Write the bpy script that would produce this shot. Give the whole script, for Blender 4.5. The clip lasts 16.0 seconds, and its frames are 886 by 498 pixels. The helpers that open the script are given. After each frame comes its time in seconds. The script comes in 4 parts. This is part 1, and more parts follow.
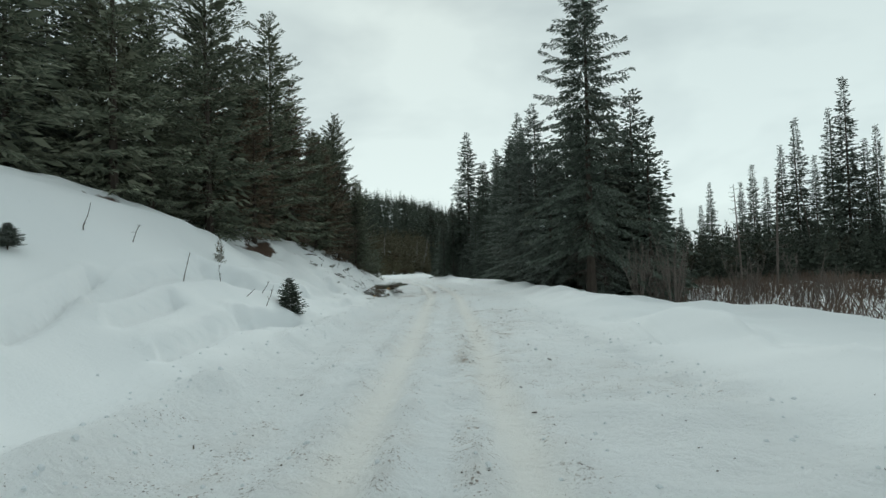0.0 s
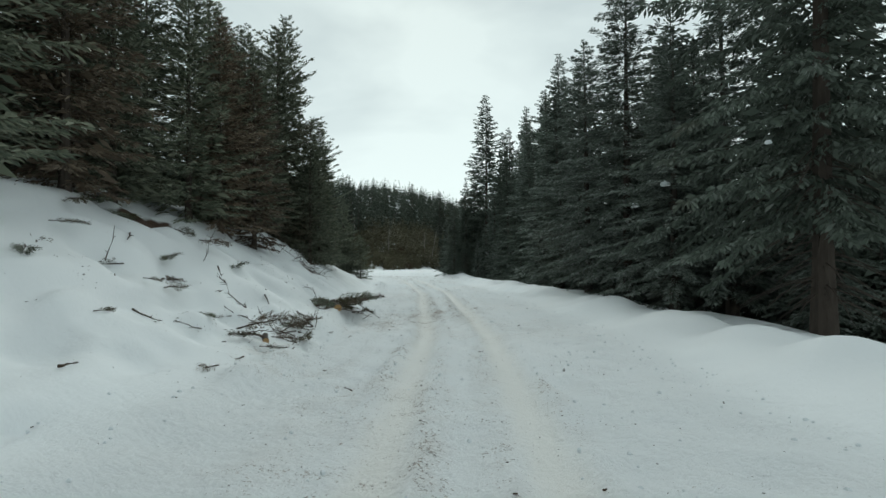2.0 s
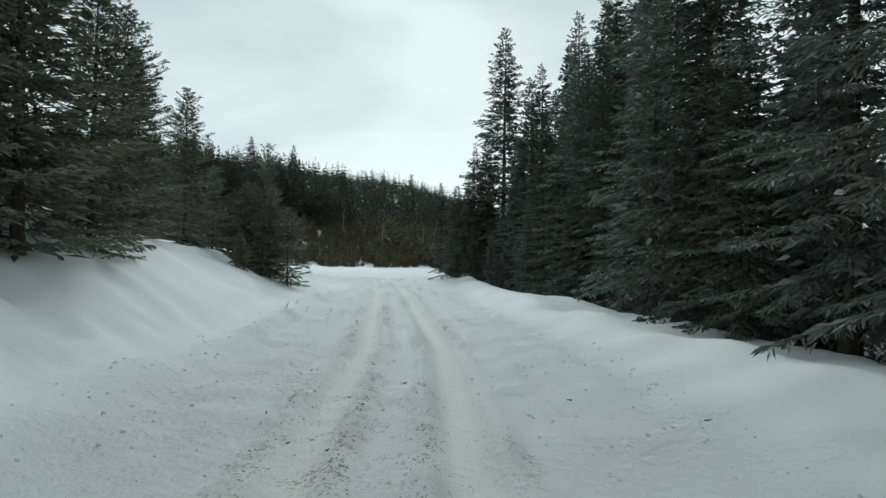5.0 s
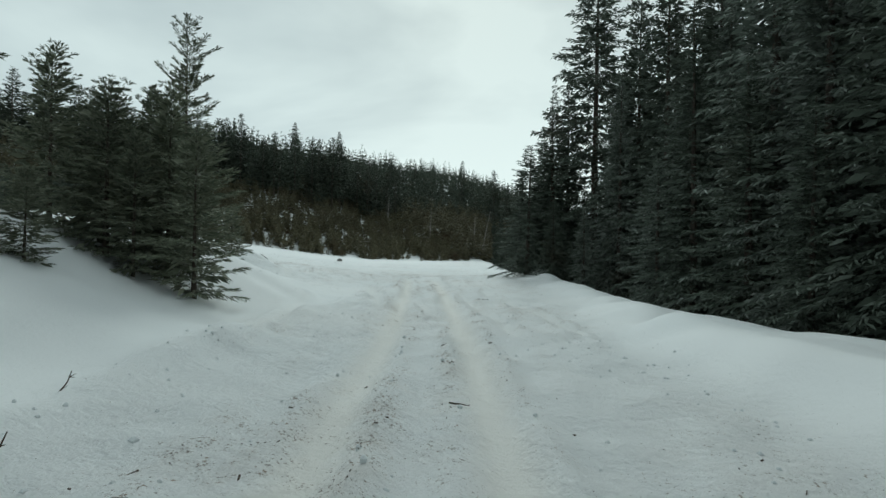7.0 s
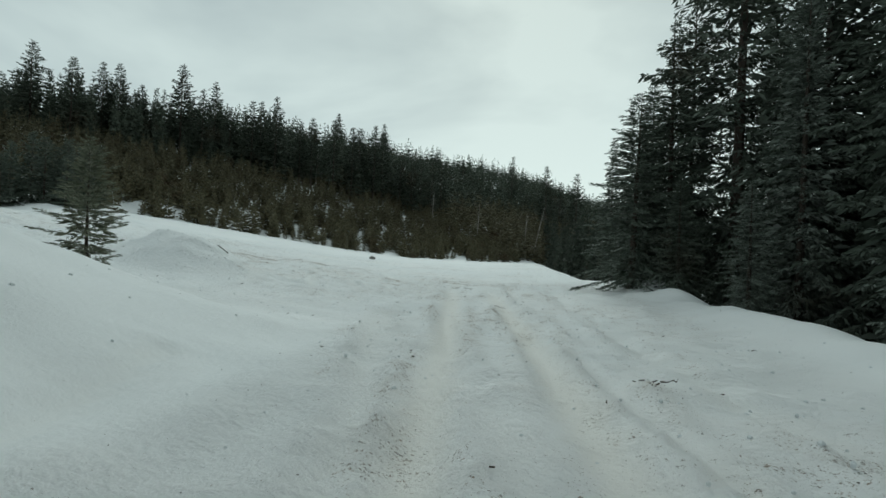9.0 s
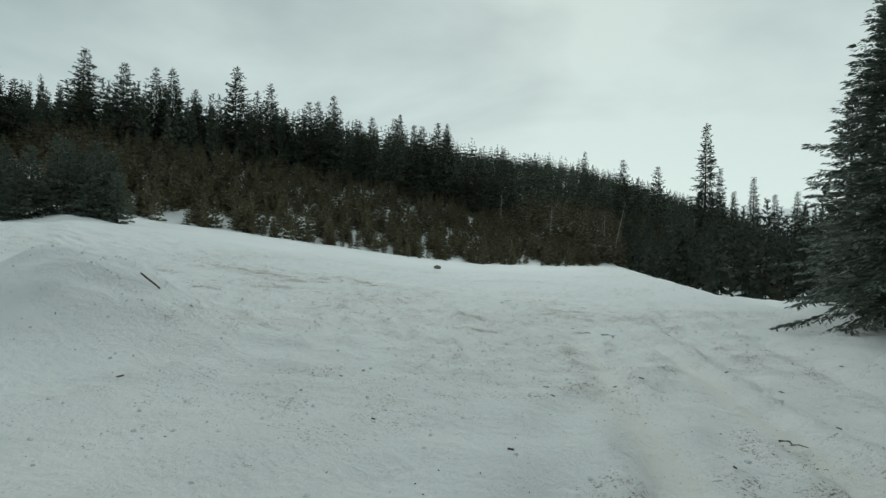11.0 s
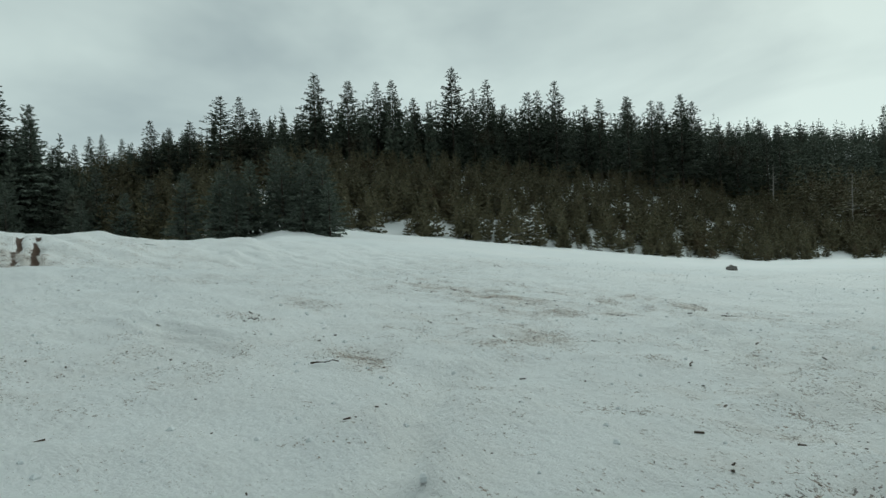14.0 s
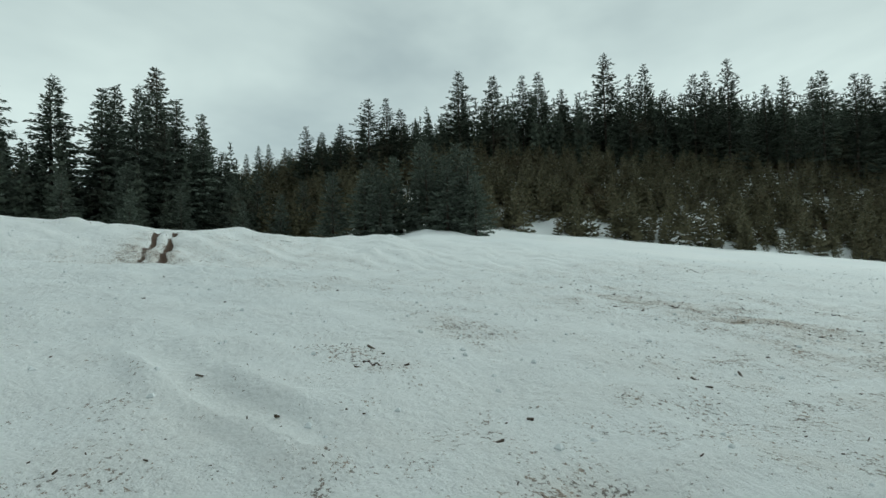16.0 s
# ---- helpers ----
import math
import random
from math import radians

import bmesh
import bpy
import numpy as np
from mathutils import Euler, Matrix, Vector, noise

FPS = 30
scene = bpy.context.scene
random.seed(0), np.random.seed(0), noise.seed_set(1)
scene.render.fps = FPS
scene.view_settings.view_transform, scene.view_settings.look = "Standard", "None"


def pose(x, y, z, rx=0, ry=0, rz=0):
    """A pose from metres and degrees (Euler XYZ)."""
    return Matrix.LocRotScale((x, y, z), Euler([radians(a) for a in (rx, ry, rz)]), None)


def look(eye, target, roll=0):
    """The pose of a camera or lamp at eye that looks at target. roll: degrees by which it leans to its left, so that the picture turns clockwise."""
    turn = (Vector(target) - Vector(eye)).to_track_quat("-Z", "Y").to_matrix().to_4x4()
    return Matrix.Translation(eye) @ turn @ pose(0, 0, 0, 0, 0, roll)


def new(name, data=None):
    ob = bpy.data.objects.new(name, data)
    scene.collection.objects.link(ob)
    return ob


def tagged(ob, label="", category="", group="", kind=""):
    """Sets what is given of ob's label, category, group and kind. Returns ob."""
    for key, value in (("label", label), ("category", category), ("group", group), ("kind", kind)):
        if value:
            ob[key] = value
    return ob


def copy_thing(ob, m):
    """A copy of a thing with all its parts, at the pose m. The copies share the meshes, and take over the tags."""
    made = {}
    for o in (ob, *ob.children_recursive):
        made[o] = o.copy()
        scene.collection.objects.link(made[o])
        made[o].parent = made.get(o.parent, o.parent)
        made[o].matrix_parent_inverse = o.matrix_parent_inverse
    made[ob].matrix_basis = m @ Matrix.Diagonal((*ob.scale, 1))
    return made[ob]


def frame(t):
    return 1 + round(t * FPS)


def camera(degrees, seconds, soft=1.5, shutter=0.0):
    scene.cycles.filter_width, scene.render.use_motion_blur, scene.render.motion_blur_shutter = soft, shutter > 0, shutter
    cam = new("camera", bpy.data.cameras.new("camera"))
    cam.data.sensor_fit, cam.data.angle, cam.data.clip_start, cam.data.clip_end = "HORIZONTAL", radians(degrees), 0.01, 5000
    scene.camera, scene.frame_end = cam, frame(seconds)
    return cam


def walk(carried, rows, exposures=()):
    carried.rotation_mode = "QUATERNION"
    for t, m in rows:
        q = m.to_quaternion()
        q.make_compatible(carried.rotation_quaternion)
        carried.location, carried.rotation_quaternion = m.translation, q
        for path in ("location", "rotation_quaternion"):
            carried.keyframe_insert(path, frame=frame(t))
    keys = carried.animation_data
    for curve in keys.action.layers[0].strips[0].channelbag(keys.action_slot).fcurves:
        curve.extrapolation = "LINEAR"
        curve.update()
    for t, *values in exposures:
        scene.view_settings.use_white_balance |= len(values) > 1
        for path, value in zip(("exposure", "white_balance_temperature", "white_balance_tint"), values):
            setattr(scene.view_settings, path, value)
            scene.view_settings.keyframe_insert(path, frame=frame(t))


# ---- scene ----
cam = camera(79.1, 16.0)
PATH = [
    (0.0, pose(-0.00, 0.00, 1.65, 92.09, 1.84, 7.30)),
    (0.5, pose(-0.73, 4.77, 1.71, 91.98, 1.07, 7.68)),
    (1.0, pose(-1.43, 9.16, 1.76, 92.13, 0.51, 7.83)),
    (1.5, pose(-1.90, 13.54, 1.77, 91.72, 0.33, 8.27)),
    (2.0, pose(-2.34, 17.74, 1.76, 91.57, 0.63, 8.29)),
    (2.5, pose(-2.83, 21.80, 1.70, 91.47, 0.16, 8.73)),
    (3.0, pose(-3.20, 25.28, 1.68, 91.47, -0.40, 9.06)),
    (3.5, pose(-3.55, 28.30, 1.72, 91.49, -0.64, 8.45)),
    (4.0, pose(-3.86, 31.28, 1.80, 91.61, -0.89, 7.45)),
    (6.5, pose(-7.41, 49.22, 1.63, 90.71, -0.85, 12.15)),
    (7.0, pose(-8.14, 52.44, 1.58, 90.59, -1.13, 13.72)),
    (7.5, pose(-8.96, 55.50, 1.52, 90.68, -1.62, 15.30)),
    (8.0, pose(-9.82, 58.31, 1.47, 90.50, -1.73, 16.39)),
    (8.5, pose(-10.68, 60.93, 1.45, 90.44, -2.34, 17.37)),
    (11.0, pose(-15.65, 71.78, 1.86, 90.52, -1.34, 25.44)),
    (11.5, pose(-16.72, 73.48, 1.83, 90.57, -1.09, 27.70)),
    (12.0, pose(-17.75, 74.91, 1.82, 90.65, -0.44, 29.82)),
    (12.5, pose(-19.05, 76.26, 1.78, 91.20, 0.20, 32.95)),
    (13.0, pose(-20.67, 77.76, 1.77, 91.65, 0.58, 38.63)),
    (13.5, pose(-22.34, 78.99, 1.75, 91.21, 1.82, 44.42)),
    (14.0, pose(-23.82, 80.11, 1.71, 91.27, 2.01, 48.81)),
    (14.5, pose(-24.96, 80.91, 1.70, 91.24, 2.22, 53.25)),
    (15.0, pose(-25.92, 81.28, 1.69, 91.47, 1.89, 57.30)),
    (15.5, pose(-26.66, 81.54, 1.71, 91.90, 1.15, 61.04)),
    (16.0, pose(-27.26, 81.71, 1.72, 91.92, 1.25, 63.71)),
]
walk(cam, PATH, [(0.0, -0.05, 6120, -4), (2.5, 0.1, 6080, -3), (4.0, 0.12, 5980, -2), (7.0, -0.05, 6050, -6), (11.0, -0.22, 6150, -7), (13.5, -0.18, 6150, -8), (16.0, -0.03, 6080, -9)])
SKY = 1.06


# ---- sky and light: a bright overcast day ----
world = bpy.data.worlds.new("overcast_sky")
scene.world = world
world.use_nodes = True
wt = world.node_tree
wt.nodes.clear()


def wnode(kind, **values):
    n = wt.nodes.new(kind)
    for k, v in values.items():
        n.inputs[k].default_value = v
    return n


sky = wt.nodes.new("ShaderNodeTexSky")
sky.sky_type, sky.sun_disc = "NISHITA", False
sky.sun_elevation, sky.sun_rotation = radians(31), radians(-11)
geo = wt.nodes.new("ShaderNodeTexCoord")
flat = wnode("ShaderNodeMapping")
flat.inputs["Scale"].default_value = (1.0, 1.0, 2.6)
cloud = wnode("ShaderNodeTexNoise", Scale=1.5, Detail=5.0, Roughness=0.5, Distortion=0.3)
ramp = wt.nodes.new("ShaderNodeValToRGB")
ramp.color_ramp.elements[0].position, ramp.color_ramp.elements[0].color = 0.34, (0.47, 0.50, 0.53, 1)
ramp.color_ramp.elements[1].position, ramp.color_ramp.elements[1].color = 0.62, (0.80, 0.82, 0.82, 1)
blend = wt.nodes.new("ShaderNodeMix")
blend.data_type = "RGBA"
dim = wt.nodes.new("ShaderNodeMix")
dim.data_type, dim.blend_type = "RGBA", "MULTIPLY"
dim.inputs["Factor"].default_value = 1.0
dim.inputs["B"].default_value = (0.07, 0.07, 0.07, 1)
blend.inputs["Factor"].default_value = 0.93
back = wnode("ShaderNodeBackground", Strength=SKY)
out = wt.nodes.new("ShaderNodeOutputWorld")
wt.links.new(geo.outputs["Generated"], flat.inputs["Vector"])
wt.links.new(flat.outputs["Vector"], cloud.inputs["Vector"])
wt.links.new(cloud.outputs["Fac"], ramp.inputs["Fac"])
wt.links.new(sky.outputs["Color"], dim.inputs["A"])
wt.links.new(dim.outputs["Result"], blend.inputs["A"])
height = wt.nodes.new("ShaderNodeSeparateXYZ")
wt.links.new(geo.outputs["Generated"], height.inputs["Vector"])
deep = wt.nodes.new("ShaderNodeMapRange")
for slot, value in (("From Min", 0.0), ("From Max", 0.8), ("To Min", 1.12), ("To Max", 0.72)):
    deep.inputs[slot].default_value = value
wt.links.new(height.outputs["Z"], deep.inputs["Value"])
layer = wt.nodes.new("ShaderNodeVectorMath")
layer.operation = "SCALE"
wt.links.new(ramp.outputs["Color"], layer.inputs["Vector"])
wt.links.new(deep.outputs["Result"], layer.inputs["Scale"])
wt.links.new(layer.outputs["Vector"], blend.inputs["B"])
wt.links.new(blend.outputs["Result"], back.inputs["Color"])
wt.links.new(back.outputs["Background"], out.inputs["Surface"])

sun_data = bpy.data.lights.new("sun", "SUN")
sun_data.energy, sun_data.angle, sun_data.color = 0.95, radians(14), (1.0, 0.98, 0.95)
sun = new("sun", sun_data)
sun.matrix_world = look((-20, 100, 62), (0, 0, 0))


# ---- materials ----
class Nodes:
    """A node material under construction."""

    def __init__(self, name):
        self.mat = bpy.data.materials.new(name)
        self.mat.use_nodes = True
        self.tree = self.mat.node_tree
        self.bsdf = self.tree.nodes["Principled BSDF"]

    def add(self, kind, **values):
        n = self.tree.nodes.new(kind)
        for k, v in values.items():
            n.inputs[k.replace("_", " ")].default_value = v
        return n

    def link(self, a, b):
        self.tree.links.new(a, b)
        return self

    def coords(self):
        return self.add("ShaderNodeNewGeometry").outputs["Position"]

    def local(self):
        return self.add("ShaderNodeTexCoord").outputs["Object"]

    def noise(self, where, scale, detail=4.0, rough=0.55, distort=0.0):
        n = self.add("ShaderNodeTexNoise", Scale=scale, Detail=detail, Roughness=rough, Distortion=distort)
        self.link(where, n.inputs["Vector"])
        return n.outputs["Fac"]

    def ramp(self, fac, *stops):
        n = self.tree.nodes.new("ShaderNodeValToRGB")
        e = n.color_ramp.elements
        while len(e) < len(stops):
            e.new(0.5)
        for el, (p, c) in zip(e, stops):
            el.position, el.color = p, (*c, 1) if len(c) == 3 else c
        self.link(fac, n.inputs["Fac"])
        return n.outputs["Color"]

    def mix(self, fac, a, b, how="MIX"):
        n = self.tree.nodes.new("ShaderNodeMix")
        n.data_type, n.blend_type = "RGBA", how
        for value, slot in ((fac, "Factor"), (a, "A"), (b, "B")):
            s = n.inputs[slot]
            if isinstance(value, (int, float)):
                s.default_value = value
            elif isinstance(value, tuple):
                s.default_value = (*value, 1)
            else:
                self.link(value, s)
        return n.outputs["Result"]

    def maths(self, how, a, b=0.0):
        n = self.tree.nodes.new("ShaderNodeMath")
        n.operation = how
        for value, s in ((a, n.inputs[0]), (b, n.inputs[1])):
            if isinstance(value, (int, float)):
                s.default_value = value
            else:
                self.link(value, s)
        return n.outputs["Value"]

    def bump(self, height, strength, distance, normal=None):
        n = self.add("ShaderNodeBump", Strength=strength, Distance=distance)
        self.link(height, n.inputs["Height"])
        if normal is not None:
            self.link(normal, n.inputs["Normal"])
        return n.outputs["Normal"]

    def done(self, colour, roughness, normal=None, specular=0.3):
        b = self.bsdf
        for value, slot in ((colour, "Base Color"), (roughness, "Roughness"), (normal, "Normal"), (specular, "Specular IOR Level")):
            if value is None:
                continue
            s = b.inputs[slot]
            if isinstance(value, (int, float)):
                s.default_value = value
            elif isinstance(value, tuple):
                s.default_value = (*value, 1)
            else:
                self.link(value, s)
        return self.mat


def snow_material():
    n = Nodes("packed_snow")
    at = n.coords()
    dirt = n.add("ShaderNodeAttribute")
    dirt.attribute_name = "dirt"
    soil = n.add("ShaderNodeAttribute")
    soil.attribute_name = "soil"
    big, mid, fine = n.noise(at, 0.12), n.noise(at, 1.6, 5), n.noise(at, 24, 5, 0.65)
    white = n.ramp(big, (0.3, (0.80, 0.825, 0.84)), (0.7, (0.87, 0.88, 0.885)))
    churn = n.ramp(mid, (0.42, (0, 0, 0)), (0.62, (1, 1, 1)))
    lane = n.add("ShaderNodeAttribute")
    lane.attribute_name = "lane"
    grime = n.maths("MULTIPLY", dirt.outputs["Fac"], n.maths("ADD", n.maths("MULTIPLY", churn, 0.4), 0.15))
    colour = n.mix(grime, white, (0.42, 0.33, 0.25))
    # packed wheel lanes are a little yellower
    colour = n.mix(n.maths("MULTIPLY", lane.outputs["Fac"], 0.55), colour, (0.76, 0.725, 0.67))
    # crumbs of bark, needles and earth trodden into the crust
    amount = n.maths("MINIMUM", n.maths("MULTIPLY", dirt.outputs["Fac"], 0.22), 0.14)
    amount = n.maths("ADD", amount, n.maths("MULTIPLY", n.maths("MULTIPLY", n.maths("SUBTRACT", n.noise(at, 2.6, 4, 0.7), 0.45), 0.55), n.maths("MINIMUM", n.maths("MULTIPLY", dirt.outputs["Fac"], 5.0), 1.0)))
    spec = n.maths("ADD", n.noise(at, 30.0, 4, 0.75), amount)
    crumbs = n.ramp(spec, (0.675, (0, 0, 0)), (0.735, (1, 1, 1)))
    colour = n.mix(n.maths("MULTIPLY", crumbs, 0.85), colour, n.ramp(n.noise(at, 9.0, 3), (0.35, (0.075, 0.055, 0.04)), (0.65, (0.25, 0.17, 0.11))))
    earth = n.ramp(fine, (0.3, (0.055, 0.037, 0.027)), (0.7, (0.14, 0.09, 0.065)))
    bare = n.ramp(n.maths("ADD", soil.outputs["Fac"], n.maths("MULTIPLY", n.maths("SUBTRACT", mid, 0.5), 0.9)), (0.45, (0, 0, 0)), (0.6, (1, 1, 1)))
    colour = n.mix(bare, colour, earth)
    worn = n.add("ShaderNodeAttribute")
    worn.attribute_name = "worn"
    clods = n.tree.nodes.new("ShaderNodeTexVoronoi")
    clods.inputs["Scale"].default_value = 6.5
    n.link(at, clods.inputs["Vector"])
    crumbly = n.maths("ADD", n.noise(at, 8.0, 7, 0.72), n.maths("MULTIPLY", n.maths("MULTIPLY", clods.outputs["Distance"], churn), 0.4))
    drift = n.noise(at, 0.9, 4, 0.45)
    height = n.maths("ADD", n.maths("MULTIPLY", crumbly, n.maths("ADD", n.maths("MULTIPLY", worn.outputs["Fac"], 0.85), 0.10)), n.maths("MULTIPLY", drift, 0.3))
    normal = n.bump(height, 0.72, 0.10)
    scrape = n.add("ShaderNodeAttribute")
    scrape.attribute_name = "scrape"
    tilted = n.add("ShaderNodeMapping")
    tilted.inputs["Rotation"].default_value = (0.3, 0.5, 0.7)
    n.link(at, tilted.inputs["Vector"])
    teeth = n.add("ShaderNodeTexWave", Scale=0.4, Distortion=24.0, Detail=5.0, Detail_Scale=0.35)
    n.link(tilted.outputs["Vector"], teeth.inputs["Vector"])
    normal = n.bump(n.maths("MULTIPLY", teeth.outputs["Fac"], scrape.outputs["Fac"]), 0.45, 0.10, normal)
    normal = n.bump(fine, 0.28, 0.02, normal)
    return n.done(colour, 0.75, normal, 0.2)


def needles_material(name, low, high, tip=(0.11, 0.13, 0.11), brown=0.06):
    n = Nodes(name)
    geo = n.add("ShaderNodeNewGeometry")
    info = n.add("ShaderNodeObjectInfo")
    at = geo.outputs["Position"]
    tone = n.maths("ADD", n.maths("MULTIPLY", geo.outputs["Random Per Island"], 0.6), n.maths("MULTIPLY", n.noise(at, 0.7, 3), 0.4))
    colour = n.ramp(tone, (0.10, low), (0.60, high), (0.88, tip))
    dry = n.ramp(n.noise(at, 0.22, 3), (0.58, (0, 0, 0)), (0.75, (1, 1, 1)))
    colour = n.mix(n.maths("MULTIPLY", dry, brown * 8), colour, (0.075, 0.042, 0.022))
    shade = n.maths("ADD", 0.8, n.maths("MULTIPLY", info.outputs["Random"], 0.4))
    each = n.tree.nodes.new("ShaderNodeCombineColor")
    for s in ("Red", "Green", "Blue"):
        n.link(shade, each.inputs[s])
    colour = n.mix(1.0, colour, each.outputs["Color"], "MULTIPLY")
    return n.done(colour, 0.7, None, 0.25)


def bark_material(name, low, high):
    n = Nodes(name)
    at = n.local()
    tall = n.add("ShaderNodeMapping")
    tall.inputs["Scale"].default_value = (1, 1, 0.22)
    n.link(at, tall.inputs["Vector"])
    grain = n.noise(tall.outputs["Vector"], 11, 6, 0.65)
    blot = n.noise(at, 1.3, 4)
    colour = n.mix(blot, n.ramp(grain, (0.3, low), (0.7, high)), tuple(c * 0.7 for c in high))
    return n.done(colour, 0.9, n.bump(grain, 0.7, 0.03), 0.15)


def plain_material(name, low, high, scale=20.0, rough=0.85):
    n = Nodes(name)
    at = n.local()
    grain = n.noise(at, scale, 5, 0.6)
    return n.done(n.mix(n.noise(at, scale * 0.17), n.ramp(grain, (0.3, low), (0.7, high)), low), rough, n.bump(grain, 0.4, 0.01), 0.2)


SNOW = snow_material()
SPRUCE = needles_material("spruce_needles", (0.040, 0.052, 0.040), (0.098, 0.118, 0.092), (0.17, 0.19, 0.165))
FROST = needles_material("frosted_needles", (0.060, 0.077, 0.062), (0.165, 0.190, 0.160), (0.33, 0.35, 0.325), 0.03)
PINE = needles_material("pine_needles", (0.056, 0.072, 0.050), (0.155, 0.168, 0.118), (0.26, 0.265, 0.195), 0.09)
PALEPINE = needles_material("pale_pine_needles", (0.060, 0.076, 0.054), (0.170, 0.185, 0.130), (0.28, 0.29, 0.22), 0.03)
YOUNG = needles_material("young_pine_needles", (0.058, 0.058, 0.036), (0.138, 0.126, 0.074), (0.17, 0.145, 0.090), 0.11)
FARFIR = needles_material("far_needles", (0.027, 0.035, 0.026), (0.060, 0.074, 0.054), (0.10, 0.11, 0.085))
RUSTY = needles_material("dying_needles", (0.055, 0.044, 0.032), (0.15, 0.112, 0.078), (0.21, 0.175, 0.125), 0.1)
BARK = bark_material("spruce_bark", (0.035, 0.028, 0.023), (0.11, 0.09, 0.075))
GREYBARK = bark_material("grey_twigs", (0.07, 0.055, 0.048), (0.20, 0.17, 0.15))

# ---- the lie of the land ----
ROAD_Y = [-400, -60, 0, 31, 49, 61, 100, 187, 300, 700]
ROAD_X = [60, 9, 0, -3.9, -7.4, -10.6, -17.8, -34, -55, -120]
EDGE = [(-100, -40), (-95, 40), (-85, 75), (-74, 98), (-69, 110), (-58, 135), (-48, 160), (-38, 188), (-20, 230), (20, 330), (90, 520)]


def road_x(y):
    return np.interp(y, ROAD_Y, ROAD_X)


def hash_noise(x, y, seed=0):
    """Smooth value noise of unit cell size, -1 to 1, for arrays."""
    x, y = np.asarray(x, float), np.asarray(y, float)
    i, j = np.floor(x), np.floor(y)
    u, v = x - i, y - j
    u, v = u * u * (3 - 2 * u), v * v * (3 - 2 * v)

    def corner(a, b):
        s = np.sin(a * 127.1 + b * 311.7 + seed * 74.7) * 43758.5453
        return (s - np.floor(s)) * 2 - 1
    return (corner(i, j) * (1 - u) + corner(i + 1, j) * u) * (1 - v) + (corner(i, j + 1) * (1 - u) + corner(i + 1, j + 1) * u) * v


def beyond_edge(x, y):
    """Distance beyond the foot of the hill, positive up the hill."""
    x, y = np.asarray(x, float), np.asarray(y, float)
    best = np.full(np.broadcast(x, y).shape, 1e9)
    side = np.ones_like(best)
    for (ax, ay), (bx, by) in zip(EDGE, EDGE[1:]):
        ex, ey = bx - ax, by - ay
        t = np.clip(((x - ax) * ex + (y - ay) * ey) / (ex * ex + ey * ey), 0, 1)
        dist = np.hypot(x - ax - t * ex, y - ay - t * ey)
        near = dist < best
        side = np.where(near, np.where(ex * (y - ay) - ey * (x - ax) > 0, 1.0, -1.0), side)
        best = np.where(near, dist, best)
    return best * side


def step(a, b, v):
    t = np.clip((np.asarray(v, float) - a) / (b - a), 0, 1)
    return t * t * (3 - 2 * t)


def ground_z(x, y):
    x, y = np.asarray(x, float), np.asarray(y, float)
    d = road_x(y) - x
    # cut bank with its wooded shelf on the uphill side of the road
    bank = np.interp(d, [2.9, 4.2, 6, 8, 10, 14, 30, 80, 300], [0, .38, 1.45, 2.75, 3.4, 3.9, 5.5, 11, 30])
    height = np.interp(y, [-60, 12, 22, 32, 42, 49, 55, 60, 67, 73], [1.22, 1.22, 1.1, 1.18, 1.2, .95, .75, .68, .62, 0])
    wob = 1 + .13 * hash_noise(y / 5.0, d / 9.0, 3)
    left = bank * height * wob
    # open landing that climbs gently to the west
    lim = 47 + 28 * step(88, 106, y)
    west = -x
    west = np.minimum(west, lim + .15 * np.maximum(west - lim, 0))
    plane = .4 + .14 * west - .047 * y
    plane = np.logaddexp(0, plane / .55) * .55 * step(64, 76, y)
    n = beyond_edge(x, y)
    crest = np.interp(y, [40, 60, 110, 140, 180, 250, 400], [12, 16, 27, 34, 60, 88, 125])
    hill = .41 * np.clip(np.minimum(n, crest), 0, None) + .06 * np.clip(n - crest, 0, 300)
    hill = hill * step(40, 100, y)
    # shoulder that drops to the damp flat on the downhill side
    brink = np.interp(y, [-20, 12, 26, 60, 68, 72, 80, 88, 97, 106, 190], [-11, -10.2, -7.2, -7.5, -6.8, -5.6, -4.7, -5.2, -4.6, -2.6, -3.0])
    right = .16 * step(-3.2, -5.5, d) - 1.5 * step(0, -6, d - brink)
    z = left + plane * step(-2, 8, d) + hill + right
    return z


